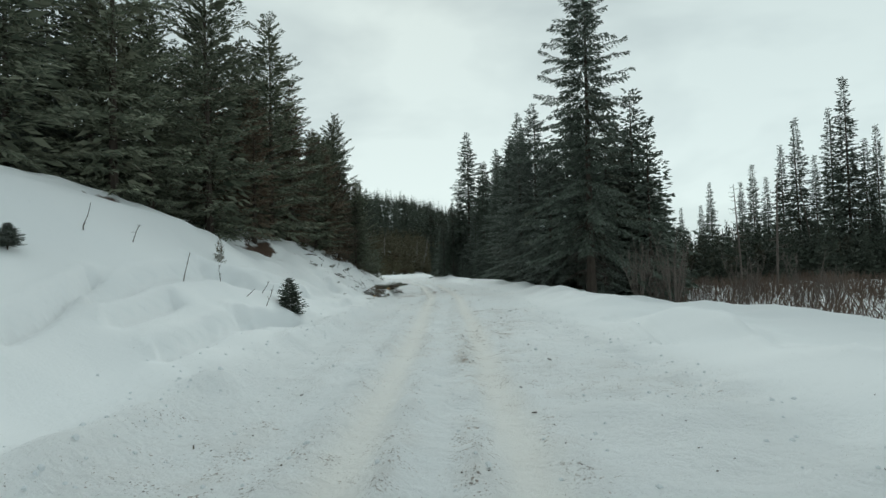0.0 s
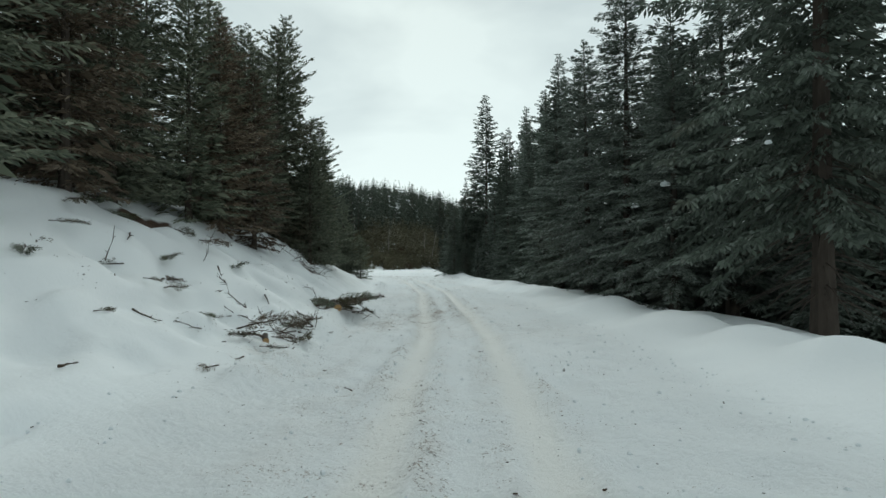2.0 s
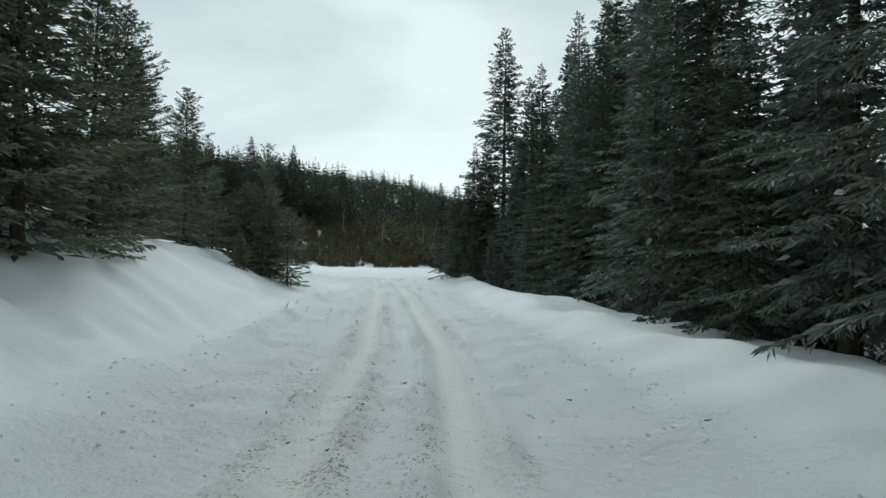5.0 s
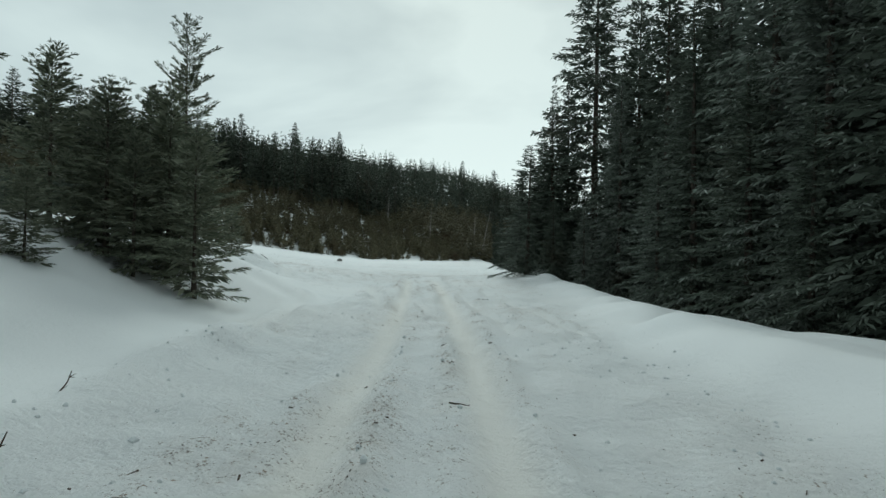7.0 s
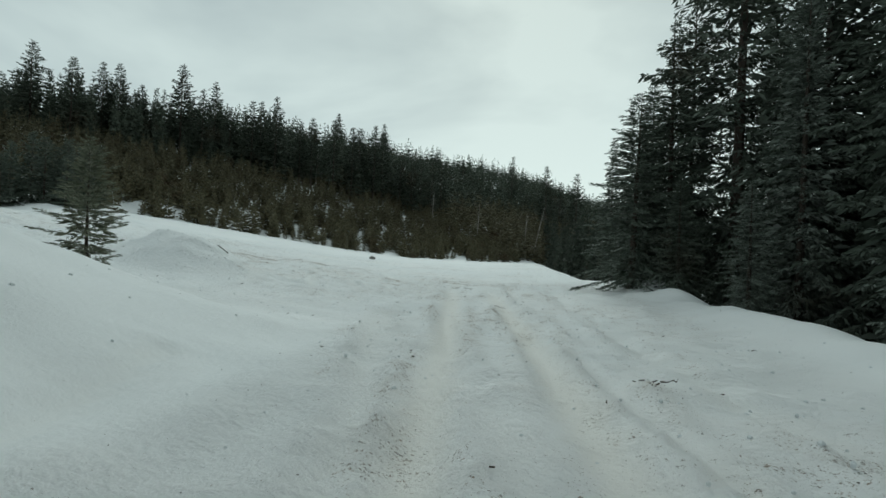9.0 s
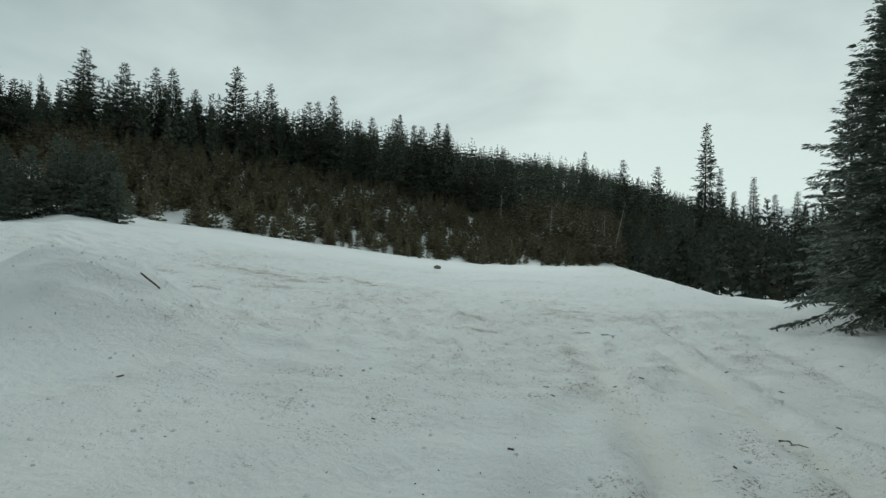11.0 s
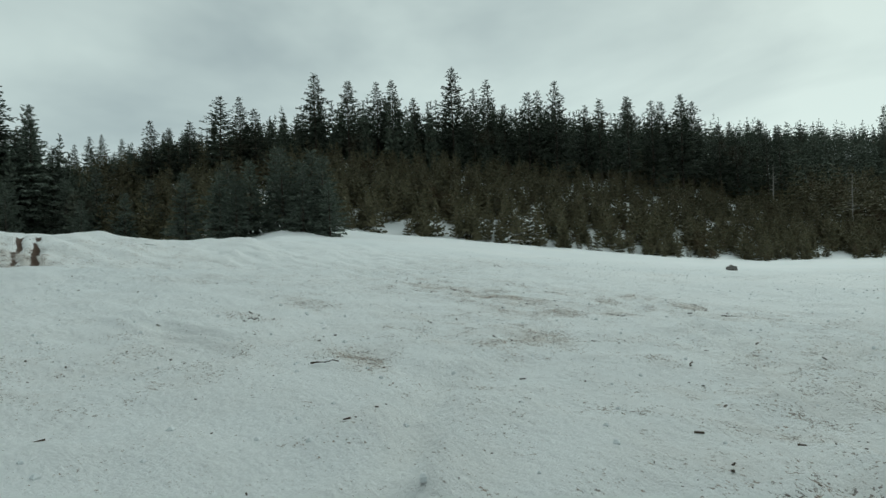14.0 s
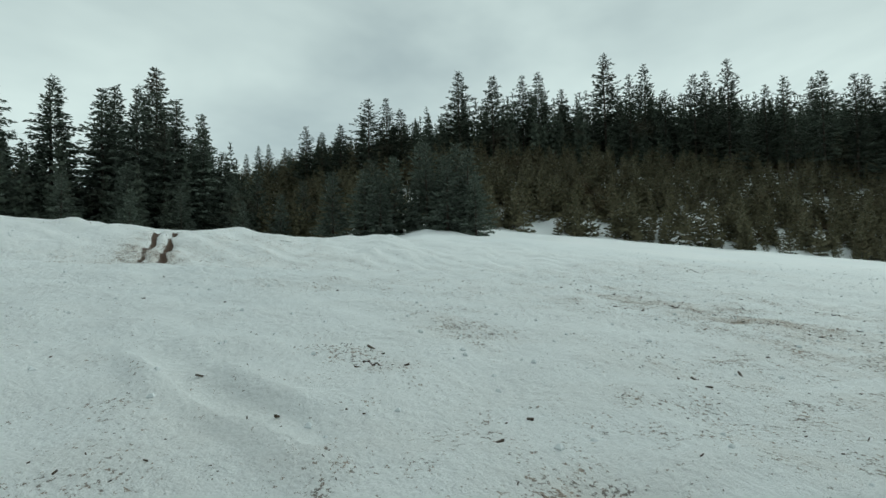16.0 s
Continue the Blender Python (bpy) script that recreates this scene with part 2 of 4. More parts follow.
# ---- ground: one sheet of snow out to the horizon ----
TRACKS = [  # wheel tracks along the road: way along y, middle line, depth
    ([-60, 0, 10, 17, 31, 49, 61, 72, 90], [9.8, -.15, -1.35, -2.15, -3.9, -7.4, -10.5, -13.6, -19.0], .085),
    ([-60, 0, 31, 49, 61, 100, 187], [8.4, -.75, -4.6, -8.1, -11.1, -17.0, -34.5], .03),
    ([-60, 0, 31, 49, 61, 80, 100, 130], [9.9, .6, -3.3, -6.6, -9.8, -13.5, -19.0, -30.0], .03),
]
SKIDS = [  # single wheel marks fanning out over the landing
    [(-12.7, 64.6), (-13.9, 67.9), (-17.0, 74.7)], [(-10.2, 65.7), (-11.4, 69.4), (-14.3, 78.0), (-16.9, 85.1)],
    [(-9.5, 67.5), (-10.6, 70.9), (-12.4, 76.6)], [(-11.2, 64.9), (-12.3, 67.3), (-14.0, 71.3), (-16.9, 79.0)],
    [(-20.8, 81.0), (-23.3, 84.8), (-26.1, 89.2)], [(-21.7, 76.2), (-23.4, 78.6), (-26.7, 82.3), (-28.6, 84.4)],
    [(-20.7, 77.8), (-22.2, 80.3), (-24.9, 84.2)], [(-21.2, 81.6), (-22.5, 83.3), (-25.3, 87.6)],
    [(-20.7, 84.4), (-21.0, 91.2), (-21.4, 108.9)],
    [(-25.0, 87.4), (-21.2, 81.6), (-19.6, 79.2)], [(-23.5, 82.5), (-21.7, 79.8), (-20.5, 78.0)], [(-24.0, 79.8), (-22.6, 77.9), (-21.9, 76.9)],
    [(-22.7, 87.0), (-20.0, 81.9), (-18.8, 79.9)], [(-21.7, 90.0), (-18.7, 83.3), (-17.6, 81.2)], [(-17.0, 90.3), (-16.0, 85.5), (-15.2, 82.3)],
    [(-16.6, 74.6), (-15.2, 71.3), (-13.6, 67.3), (-11.9, 62.4)], [(-13.7, 76.6), (-11.2, 68.7), (-9.6, 64.3), (-9.2, 62.9)], [(-11.2, 73.0), (-8.9, 66.7), (-8.0, 63.6)],
    [(-16.4, 68.1), (-14.7, 63.9), (-13.8, 60.9)], [(-30.8, 93.0), (-26.3, 87.2), (-24.5, 84.5)], [(-31.9, 81.6), (-31.2, 81.8), (-30.0, 82.4)],
]
FURROWS = [  # creases where the crust of the bank and the shoulder has slipped
    [(-6.1, 5.7), (-6.3, 6.4), (-6.6, 7.2), (-7.0, 8.2)], [(-6.5, 7.6), (-6.8, 8.7), (-7.2, 10.6), (-7.6, 12.5), (-7.4, 14.0), (-7.6, 17.0)],
    [(-5.2, 7.4), (-5.4, 8.5), (-5.7, 10.1), (-5.9, 11.5)], [(-6.0, 11.0), (-5.9, 12.1), (-5.9, 13.9)],
    [(-6.0, 7.4), (-6.2, 8.5), (-6.4, 9.5)], [(-7.7, 12.5), (-7.5, 13.6), (-7.3, 15.3), (-7.2, 18.0)], [(2.9, 10.7), (2.8, 12.8), (2.6, 15.8)],
    [(4.2, 7.5), (4.0, 7.8), (4.2, 8.9), (4.4, 10.4), (4.4, 11.5)], [(-6.4, 18.5), (-6.9, 22.0)],
]
DIRTY = [  # trodden-in bark and earth: middle, half width, strength
    (-6.3, 33.5, 1.6, 1.8, .35), (-6.5, 26.5, .9, 1.3, .5), (-.9, 11.6, .25, 2.5, .5), (-.2, 13.5, .3, 4, .5), (-5.1, 35.5, 1.2, 2, .25),
    (-31.6, 83.1, .5, .3, .9), (-33.0, 84.5, .8, .4, .7), (-32.1, 84.4, .5, .4, .8), (-32.6, 88.8, 2.0, .8, .6), (-30.6, 88.9, 1.2, 1.0, .6),
    (-28.7, 83.2, .5, .3, .9), (-29.2, 85.8, 1.6, 1.0, .5), (-21.6, 85.2, .8, .3, .7), (-19.8, 89.9, 3, 4, .3), (-24.5, 85, 3, 3, .25),
    (-20.3, 83.5, .8, .3, .6), (-16.9, 88.3, 1, 1, .4), (-32, 90, 6, 3, .25), (-29, 92, 3, 1.2, .4),
]


def crease(x, y, line):
    """Signed distance to a broken line, positive on its left."""
    far = np.full(x.shape, 9.0)
    ax, ay = zip(*line)
    near = (x > min(ax) - 2) & (x < max(ax) + 2) & (y > min(ay) - 2) & (y < max(ay) + 2)
    if not near.any():
        return far
    px, py = x[near], y[near]
    best, side = np.full(px.shape, 1e9), np.ones(px.shape)
    for (ax, ay), (bx, by) in zip(line, line[1:]):
        ex, ey = bx - ax, by - ay
        t = np.clip(((px - ax) * ex + (py - ay) * ey) / (ex * ex + ey * ey), 0, 1)
        dist = np.hypot(px - ax - t * ex, py - ay - t * ey)
        nearer = dist < best
        side = np.where(nearer, np.where(ex * (py - ay) - ey * (px - ax) > 0, 1.0, -1.0), side)
        best = np.where(nearer, dist, best)
    far[near] = best * side
    return far


def surface_relief(x, y):
    """Ruts, clods and drifts, and how dirty the snow is: height, grime, bare earth, wear."""
    d = road_x(y) - x
    trodden = step(-4.6, -3.0, d) * (1 - step(2.6, 4.2, d))
    landing = step(66, 80, y) * step(-7, -1, d) * (1 - step(-34, -14, beyond_edge(x, y))) * (1 - step(125, 165, y))
    worn = np.clip(trodden + landing, 0, 1)
    z = np.zeros_like(x)
    lane = np.zeros_like(x)
    grime = worn * (.05 + .05 * landing + .12 * np.clip(2 * hash_noise(x / 2.1, y / 4, 51), 0, 1))
    for k, (ys, xs, deep) in enumerate(TRACKS):
        mid = np.interp(y, ys, xs) + .08 * hash_noise(y / 7, y * 0 + deep * 90, 5)
        inside = step(ys[0] - 1, ys[0] + 3, y) * (1 - step(ys[-1] - 14, ys[-1], y))
        for off in (-.78, .78):
            g = np.exp(-((x - mid - off) / .27) ** 4)
            z -= inside * deep * g * (.9 + .2 * hash_noise(y / 2.3, y * 0 + off, 8))
            z += inside * deep * .5 * np.exp(-((np.abs(x - mid - off) - .42) / .12) ** 2) * (1 + 1.2 * hash_noise(x * 1.9, y * 1.3, 9))
            if k == 0:
                lane = np.maximum(lane, inside * g)
            grime += (.26 if k == 0 else .12) * inside * np.exp(-((np.abs(x - mid - off) - .45) / .16) ** 2) * np.clip(.3 + 1.4 * hash_noise(x, y / 2.5, 53 + k), 0, 1)
    dig, berm = np.zeros_like(x), np.zeros_like(x)
    for k, line in enumerate(SKIDS):
        s = np.abs(crease(x, y, line))
        g = np.exp(-(s / .15) ** 4) * np.clip(.75 + .5 * hash_noise(x * .5, y * .5, 56 + k), 0, 1)
        dig, berm = np.maximum(dig, g), np.maximum(berm, np.exp(-((s - .25) / .09) ** 2))
        grime += .16 * np.exp(-((s - .4) / .2) ** 2) * np.clip(hash_noise(x, y, 58 + k) + .2, 0, 1)
    z += .055 * berm * (1 - dig) * (1 + hash_noise(x * 2, y * 2, 57)) - .06 * dig
    lane = np.maximum(lane, .3 * dig)
    z += worn * (1 - .8 * lane) * (.03 * hash_noise(x * .6, y * .6, 11) + .06 * hash_noise(x * 2.3, y * 2.1, 12) + .04 * np.abs(hash_noise(x * 1.1, y * 1.0, 13)))
    for k, line in enumerate(FURROWS):
        s = crease(x, y, line) + .05 * hash_noise(x * 1.4, y * 1.4, 61 + k)
        z += (.15 if k < 6 else .08) * np.tanh(s / .04) * np.exp(-(s / .32) ** 2) - (.24 if k < 6 else .15) * np.exp(-(s / .085) ** 2)
    # trampled strip beside the lane
    strip = np.exp(-((x - np.interp(y, [4, 10.4, 13.2, 17.8, 20.3, 24], [3.0, 2.1, 1.5, .8, -.2, -1.2])) / .45) ** 2) * (1 - step(20, 24, y))
    z += strip * (.10 * hash_noise(x * 2.6, y * 2.2, 63) - .02)
    # softly heaped snow off the road
    off = 1 - worn
    z += off * (.16 * hash_noise(x / 2.6, y / 2.6, 21) + .06 * hash_noise(x / .9, y / .9, 22))
    # slumped ledges and old furrows along the bank and the shoulder
    for k, at in enumerate((4.9, 6.3, 7.6, -6.6, -8.6)):
        line = d - at - .5 * hash_noise(y / 6, y * 0, 60 + k) - .12 * hash_noise(y / 1.4, y * 0, 70 + k)
        some = step(-.2, .3, hash_noise(y / 8, y * 0 + at, 80 + k)) * (1 - step(58, 66, y)) * step(14, 20, y)
        z += some * (.10 * np.tanh(line / .07) * np.exp(-(line / .6) ** 2) - .05 * np.exp(-(line / .09) ** 2))
    # slides and footprints in the cut bank
    cut = step(3.6, 4.6, d) * (1 - step(8.5, 10, d)) * step(16, 22, y) * (1 - step(44, 50, y))
    z += cut * (.2 * np.abs(hash_noise(x * 1.0, y * .7, 91)) + .12 * hash_noise(x * 2.0, y * 1.7, 92) - .16 * step(.35, .7, hash_noise(x * 1.5, y * 1.2, 93)) - .06)
    # ploughed ridges along both road edges
    run = (1 - step(58, 72, y))
    z += run * .16 * np.exp(-((d - 3.3 - .3 * hash_noise(y / 4, y * 0, 31)) / .3) ** 2) * (1 + hash_noise(y * 1.2, d, 32))
    z += .22 * (1 - step(95, 110, y)) * np.exp(-((d + 5.4 + .5 * hash_noise(y / 5, y * 0, 33)) / .8) ** 2) * (1 + .8 * hash_noise(y * .8, d * .7, 34))
    # heaps pushed up at the rim of the landing
    rim = np.exp(-((x + 46.5 + 1.5 * hash_noise(y / 6, y * 0, 41)) / 2.6) ** 2) * step(66, 74, y) * (1 - step(92, 100, y))
    z += rim * (.06 + .16 * hash_noise(x / 1.7, y / 1.7, 42) + .12 * hash_noise(x * 1.1, y * 1.1, 43))
    face = np.exp(-((x + 41.3) / 2.4) ** 2) * step(68, 76, y) * (1 - step(92, 99, y))
    z -= .5 * face
    marks = np.abs(hash_noise((x * .5 + y * .9) * 1.5, (x - y) * .25, 47))
    z += .12 * np.exp(-((x + 43.8) / 2.2) ** 2) * step(68, 76, y) * (1 - step(92, 99, y)) * (marks - .4)
    near = np.exp(-(((x + 25.6) / 2.3) ** 2 + ((y - 77.6) / 1.9) ** 2))
    z += near * (1.1 + .3 * np.abs(hash_noise(x * .8, y * .8, 44)) + .12 * hash_noise(x * 2, y * 2, 45))
    z += .25 * np.exp(-(((x + 10.5) / 3.5) ** 2 + ((y - 90) / 5) ** 2)) * (.6 + hash_noise(x * .9, y * .9, 46))
    for cx, cy, rx, ry, strong in DIRTY:
        grime = grime + strong * np.exp(-(((x - cx) / rx) ** 2 + ((y - cy) / ry) ** 2)) * (.35 + 1.3 * np.clip(hash_noise(x * 1.3, y * 1.7, 52), 0, 1))
    # earth laid bare under the trees at the lip of the cut bank, and two dark grooves in the rim
    soil = np.zeros_like(x)
    for cy, long, up in ((21.4, 2.2, 7.9), (30.2, 2.0, 8.0), (40.6, 1.3, 6.0), (13.5, 1.0, 9.4), (35.0, 1.4, 8.0)):
        soil = np.maximum(soil, np.exp(-(((y - cy) / long) ** 2 + ((d - up) / .6) ** 2)) * (.75 + .45 * hash_noise(y * 1.3, d * 1.3, 55)))
    z -= .35 * soil
    for gy in (81.15, 81.58):
        run = step(-47.2, -46.4, x) * (1 - step(-42.2, -41.0, x))
        groove = np.exp(-((y - gy + .14 * (x + 44) + .07 * hash_noise(x * 2.2, y * 0 + gy, 98)) / (.12 + .04 * hash_noise(x * 1.6, y * 0, 99) + .06 * step(-43, -41.5, x))) ** 2) * run
        groove = groove * np.clip(.85 + .35 * hash_noise(x * 1.7, y * 5, 97), 0, 1)
        soil, z = np.maximum(soil, .95 * groove), z - .12 * groove
        grime = grime + .6 * np.exp(-((y - gy + .2 + .1 * (x + 44)) / .5) ** 2) * np.exp(-((x + 42.2) / 1.6) ** 2)
    scrape = np.exp(-((x + 43.6) / 2.6) ** 2) * step(66, 74, y) * (1 - step(93, 99, y))
    return z, np.clip(grime, 0, .9), np.clip(soil, 0, 1), worn * (1 - .5 * lane), scrape, lane


def spaced(fine0, fine1, pitch, low, high, grow=1.13):
    mid = list(np.arange(fine0, fine1, pitch))
    up, step_size = [mid[-1]], pitch
    while up[-1] < high:
        step_size *= grow
        up.append(up[-1] + step_size)
    down, step_size = [mid[0]], pitch
    while down[-1] > low:
        step_size *= grow
        down.append(down[-1] - step_size)
    return np.array(down[:0:-1] + mid + up[1:])


def build_ground():
    xs, ys = spaced(-50.5, 5.5, .17, -1800, 1800, 1.16), spaced(4, 98, .2, -1500, 2600, 1.16)
    xs = np.unique(np.concatenate([xs[(xs < -8.6) | (xs > -4.6)], np.arange(-8.6, -4.6, .085)]))
    ys = np.unique(np.concatenate([ys[ys < 4], ys[(ys > 17) & ((ys < 80.5) | (ys > 82.4))], np.arange(4, 17, .12), np.arange(80.5, 82.4, .06)]))
    gx, gy = np.meshgrid(xs, ys)
    relief, grime, soil, worn, scrape, lane = surface_relief(gx, gy)
    gz = ground_z(gx, gy) + relief
    nx, ny = len(xs), len(ys)
    me = bpy.data.meshes.new("ground")
    me.vertices.add(nx * ny)
    me.vertices.foreach_set("co", np.stack([gx, gy, gz], -1).astype(np.float32).ravel())
    i = (np.arange(ny - 1)[:, None] * nx + np.arange(nx - 1)[None]).ravel()
    loops = np.stack([i, i + 1, i + nx + 1, i + nx], 1).astype(np.int32)
    me.loops.add(loops.size)
    me.loops.foreach_set("vertex_index", loops.ravel())
    me.polygons.add(len(loops))
    me.polygons.foreach_set("loop_start", np.arange(0, loops.size, 4, dtype=np.int32))
    me.polygons.foreach_set("use_smooth", np.ones(len(loops), dtype=bool))
    me.update()
    for name, values in (("dirt", grime), ("soil", soil), ("worn", worn), ("scrape", scrape), ("lane", lane)):
        me.attributes.new(name, "FLOAT", "POINT").data.foreach_set("value", values.astype(np.float32).ravel())
    me.materials.append(SNOW)
    ob = new("ground", me)
    return tagged(ob, "packed and heaped snow with tyre ruts and scattered dirt", "snow", kind="structure")


build_ground()


# ---- building blocks ----
def part(name, bm, material, parent, label=""):
    """Links a bmesh, or a mesh, as one object under a thing."""
    if isinstance(bm, bmesh.types.BMesh):
        me = bpy.data.meshes.new(name)
        bm.to_mesh(me)
        bm.free()
    else:
        me = bm
    me.materials.clear()
    me.materials.append(material)
    ob = new(name, me)
    ob.parent = parent
    if label:
        ob["label"] = label
    return ob


def quads_mesh(name, verts, smooth=False):
    """A mesh of loose quads from an array (count, 4, 3)."""
    n = len(verts)
    me = bpy.data.meshes.new(name)
    me.vertices.add(4 * n)
    me.vertices.foreach_set("co", np.ascontiguousarray(verts, dtype=np.float32).ravel())
    me.loops.add(4 * n)
    me.loops.foreach_set("vertex_index", np.arange(4 * n, dtype=np.int32))
    me.polygons.add(n)
    me.polygons.foreach_set("loop_start", np.arange(0, 4 * n, 4, dtype=np.int32))
    me.update()
    return me


def tube(bm, points, radii, sides=6):
    """A tapered tube along points, closed at both ends."""
    rings = []
    for i, (p, r) in enumerate(zip(points, radii)):
        a, b = Vector(points[max(i - 1, 0)]), Vector(points[min(i + 1, len(points) - 1)])
        along = (b - a).normalized()
        side = along.orthogonal().normalized()
        other = along.cross(side)
        rings.append([bm.verts.new(Vector(p) + float(r) * (math.cos(k * math.tau / sides) * side + math.sin(k * math.tau / sides) * other)) for k in range(sides)])
    for a, b in zip(rings, rings[1:]):
        # match the ring's start to the one before it
        shift = min(range(sides), key=lambda k: (b[k].co - a[0].co).length)
        b[:] = b[shift:] + b[:shift]
        for k in range(sides):
            bm.faces.new((a[k], a[(k + 1) % sides], b[(k + 1) % sides], b[k]))
    bm.faces.new(rings[0][::-1])
    bm.faces.new(rings[-1])


def blades(start, way, length, width, rng, flat=0.35, belly=0.45):
    """Diamond sprays of needles: one quad each. flat: below one they lie level; belly: where along it a spray is widest."""
    way = way / np.linalg.norm(way, axis=1, keepdims=True)
    other = rng.normal(size=way.shape)
    other[:, 2] *= flat
    side = np.cross(way, np.cross(other, way))
    side /= np.linalg.norm(side, axis=1, keepdims=True) + 1e-9
    mid = start + way * (length * belly)[:, None]
    end = start + way * length[:, None]
    half = side * (width * 0.5)[:, None]
    sag = np.zeros_like(end)
    sag[:, 2] = -0.12 * length
    return np.stack([start, mid - half, end + sag, mid + half], 1)


def crown_quads(rng, height, radius, base, gap, limbs, twig, finger, fingers=4, wide=0.28, lift=0.5, low=-0.28, droop=0.4, power=0.8, ragged=0.25, hang=0.0, core=1.0, skirt=0.35, bald=0.05):
    """The needles of a conifer: whorls of curved limbs, each feathered on both sides with twigs, each twig with finger-shaped shoots.
    gap: between whorls; twig: between twigs along a limb; lift, low: slope of the highest and the lowest limbs; hang: how far shoots hang; bald: share of broken limbs."""
    out = []
    z = base
    while z < height - 0.1 * finger / 0.2:
        q = (height - z) / (height - base)
        full = radius * q ** power * (1 - skirt * max(0, (q - 0.8) / 0.2) ** 2)
        count = max(3, int(limbs * (0.6 + 0.5 * q) + rng.random()))
        turn = rng.random() * math.tau
        for k in range(count):
            a = turn + math.tau * (k + rng.uniform(-0.3, 0.3)) / count
            far = full * rng.uniform(1 - 1.5 * ragged, 1 + ragged) + 0.3 * finger
            if rng.random() < bald:
                far *= 0.45
            rise = lift * (1 - q) + low * q + rng.uniform(-0.22, 0.22)
            bow = droop * q * rng.uniform(0.6, 1.3)
            foot = z + rng.uniform(-0.35, 0.35) * gap
            n = max(1, round(far / twig))
            s = np.clip((np.arange(n) + 0.75) / (n + 0.15) + rng.uniform(-0.2, 0.2, n) / n, 0.1, 1)
            root = np.stack([np.cos(a) * s * far, np.sin(a) * s * far, foot + far * (rise * s - bow * s * s + 0.5 * bow * s ** 3)], 1)
            slope = rise - 2 * bow * s + 1.5 * bow * s * s
            # twigs on both sides, and the limb's own tip
            sign = np.repeat([1.0, -1.0], n)
            root2, slope2, s2 = np.tile(root, (2, 1)), np.tile(slope, 2), np.tile(s, 2)
            turned = a + sign * rng.uniform(0.55, 1.0, 2 * n)
            way = np.stack([np.cos(turned), np.sin(turned), slope2 + rng.uniform(-0.3, 0.1, 2 * n) - hang], 1)
            way /= np.linalg.norm(way, axis=1, keepdims=True)
            reach = np.minimum(0.42 * far, 2.6 * finger) * (1.08 - s2) ** 0.6 * rng.uniform(0.7, 1.25, 2 * n)
            for j in range(fingers):
                u = (j + 0.4) / fingers
                splay = (0.7 if j % 2 else -0.7) * (0.2 if j == fingers - 1 else 1)
                head = turned + splay + rng.uniform(-0.25, 0.25, 2 * n)
                aim = np.stack([np.cos(head), np.sin(head), way[:, 2] + rng.uniform(-0.25, 0.3, 2 * n) - hang * rng.random(2 * n)], 1)
                size = finger * rng.uniform(0.7, 1.25, 2 * n) * min(1, 0.5 + 0.4 * far / finger / 3)
                out.append(blades(root2 + way * (reach * u)[:, None], aim, size, size * wide, rng, 1.0, 0.62))
            tip = np.stack([np.cos(a) + rng.normal(0, 0.2, n), np.sin(a) + rng.normal(0, 0.2, n), slope + rng.uniform(-0.1, 0.35, n)], 1)
            size = finger * rng.uniform(0.8, 1.3, n)
            out.append(blades(root, tip, size, size * wide, rng, 1.0, 0.62))
        # inner shoots close to the trunk
        n = round(count * core * 4)
        a = rng.uniform(0, math.tau, n)
        inside = full * rng.uniform(0.0, 0.55, n)
        start = np.stack([np.cos(a) * inside, np.sin(a) * inside, z + rng.uniform(-0.6, 0.6, n) * gap + low * q * inside], 1)
        inner = np.minimum(2.2 * finger, 0.12 + 0.4 * full) * rng.uniform(0.6, 1.2, n)
        out.append(blades(start, np.stack([np.cos(a), np.sin(a), lift * (1 - q) - 0.3 * q + rng.uniform(-0.4, 0.3, n)], 1), inner, 0.34 * inner, rng, 1.0))
        z += gap * rng.uniform(0.75, 1.25) * (0.5 + 0.55 * q)
    # leader
    n = 12
    start = np.stack([np.zeros(n), np.zeros(n), np.linspace(height - 3 * finger, height - 0.3 * finger, n)], 1)
    a = rng.uniform(0, math.tau, n)
    out.append(blades(start, np.stack([np.cos(a), np.sin(a), np.full(n, 1.5)], 1), np.full(n, 0.7 * finger), np.full(n, 0.2 * finger), rng, 1.0))
    return np.concatenate(out)


def trunk_bmesh(rng, height, thick, bare=0.0, sides=8, stubs=0):
    bm = bmesh.new()
    lean = rng.uniform(-0.012, 0.012, 2)
    zs = np.linspace(-0.5, height, 9)
    tube(bm, [(float(lean[0] * z), float(lean[1] * z), float(z)) for z in zs], [float(thick) * (1.35 if z < 0.1 else 1) * max(0.04, 1 - max(z, 0) / height) ** 0.85 for z in zs], sides)
    for _ in range(stubs):
        z, a, far = rng.uniform(0.8, bare), rng.uniform(0, math.tau), rng.uniform(0.5, 1.9)
        pts = [(math.cos(a) * far * s, math.sin(a) * far * s, z - far * (0.15 * s + 0.35 * s * s)) for s in (0.03, 0.4, 0.75, 1)]
        tube(bm, pts, [0.022, 0.015, 0.01, 0.004], 4)
    return bm


class Stand:
    """One shape of tree: built at its first place, then copied with its parts."""

    def __init__(self, name, label, category, group, quads, trunk, needles, bark):
        self.made, self.quads, self.trunk = None, quads, trunk
        self.args = (name, label, category, group, needles, bark)

    def plant(self, m, label=""):
        name, text, category, group, needles, bark = self.args
        if self.made is None:
            ob = new(name)
            ob.empty_display_size = 0.3
            part("trunk", self.trunk, bark, ob)
            part("crown", quads_mesh("crown", self.quads), needles, ob)
            tagged(ob, text, category, group)
            ob.matrix_basis = m
            self.made = ob
        else:
            ob = copy_thing(self.made, m @ Matrix.Diagonal([1 / s for s in self.made.scale]).to_4x4())
        if label:
            ob["label"] = label
        return ob


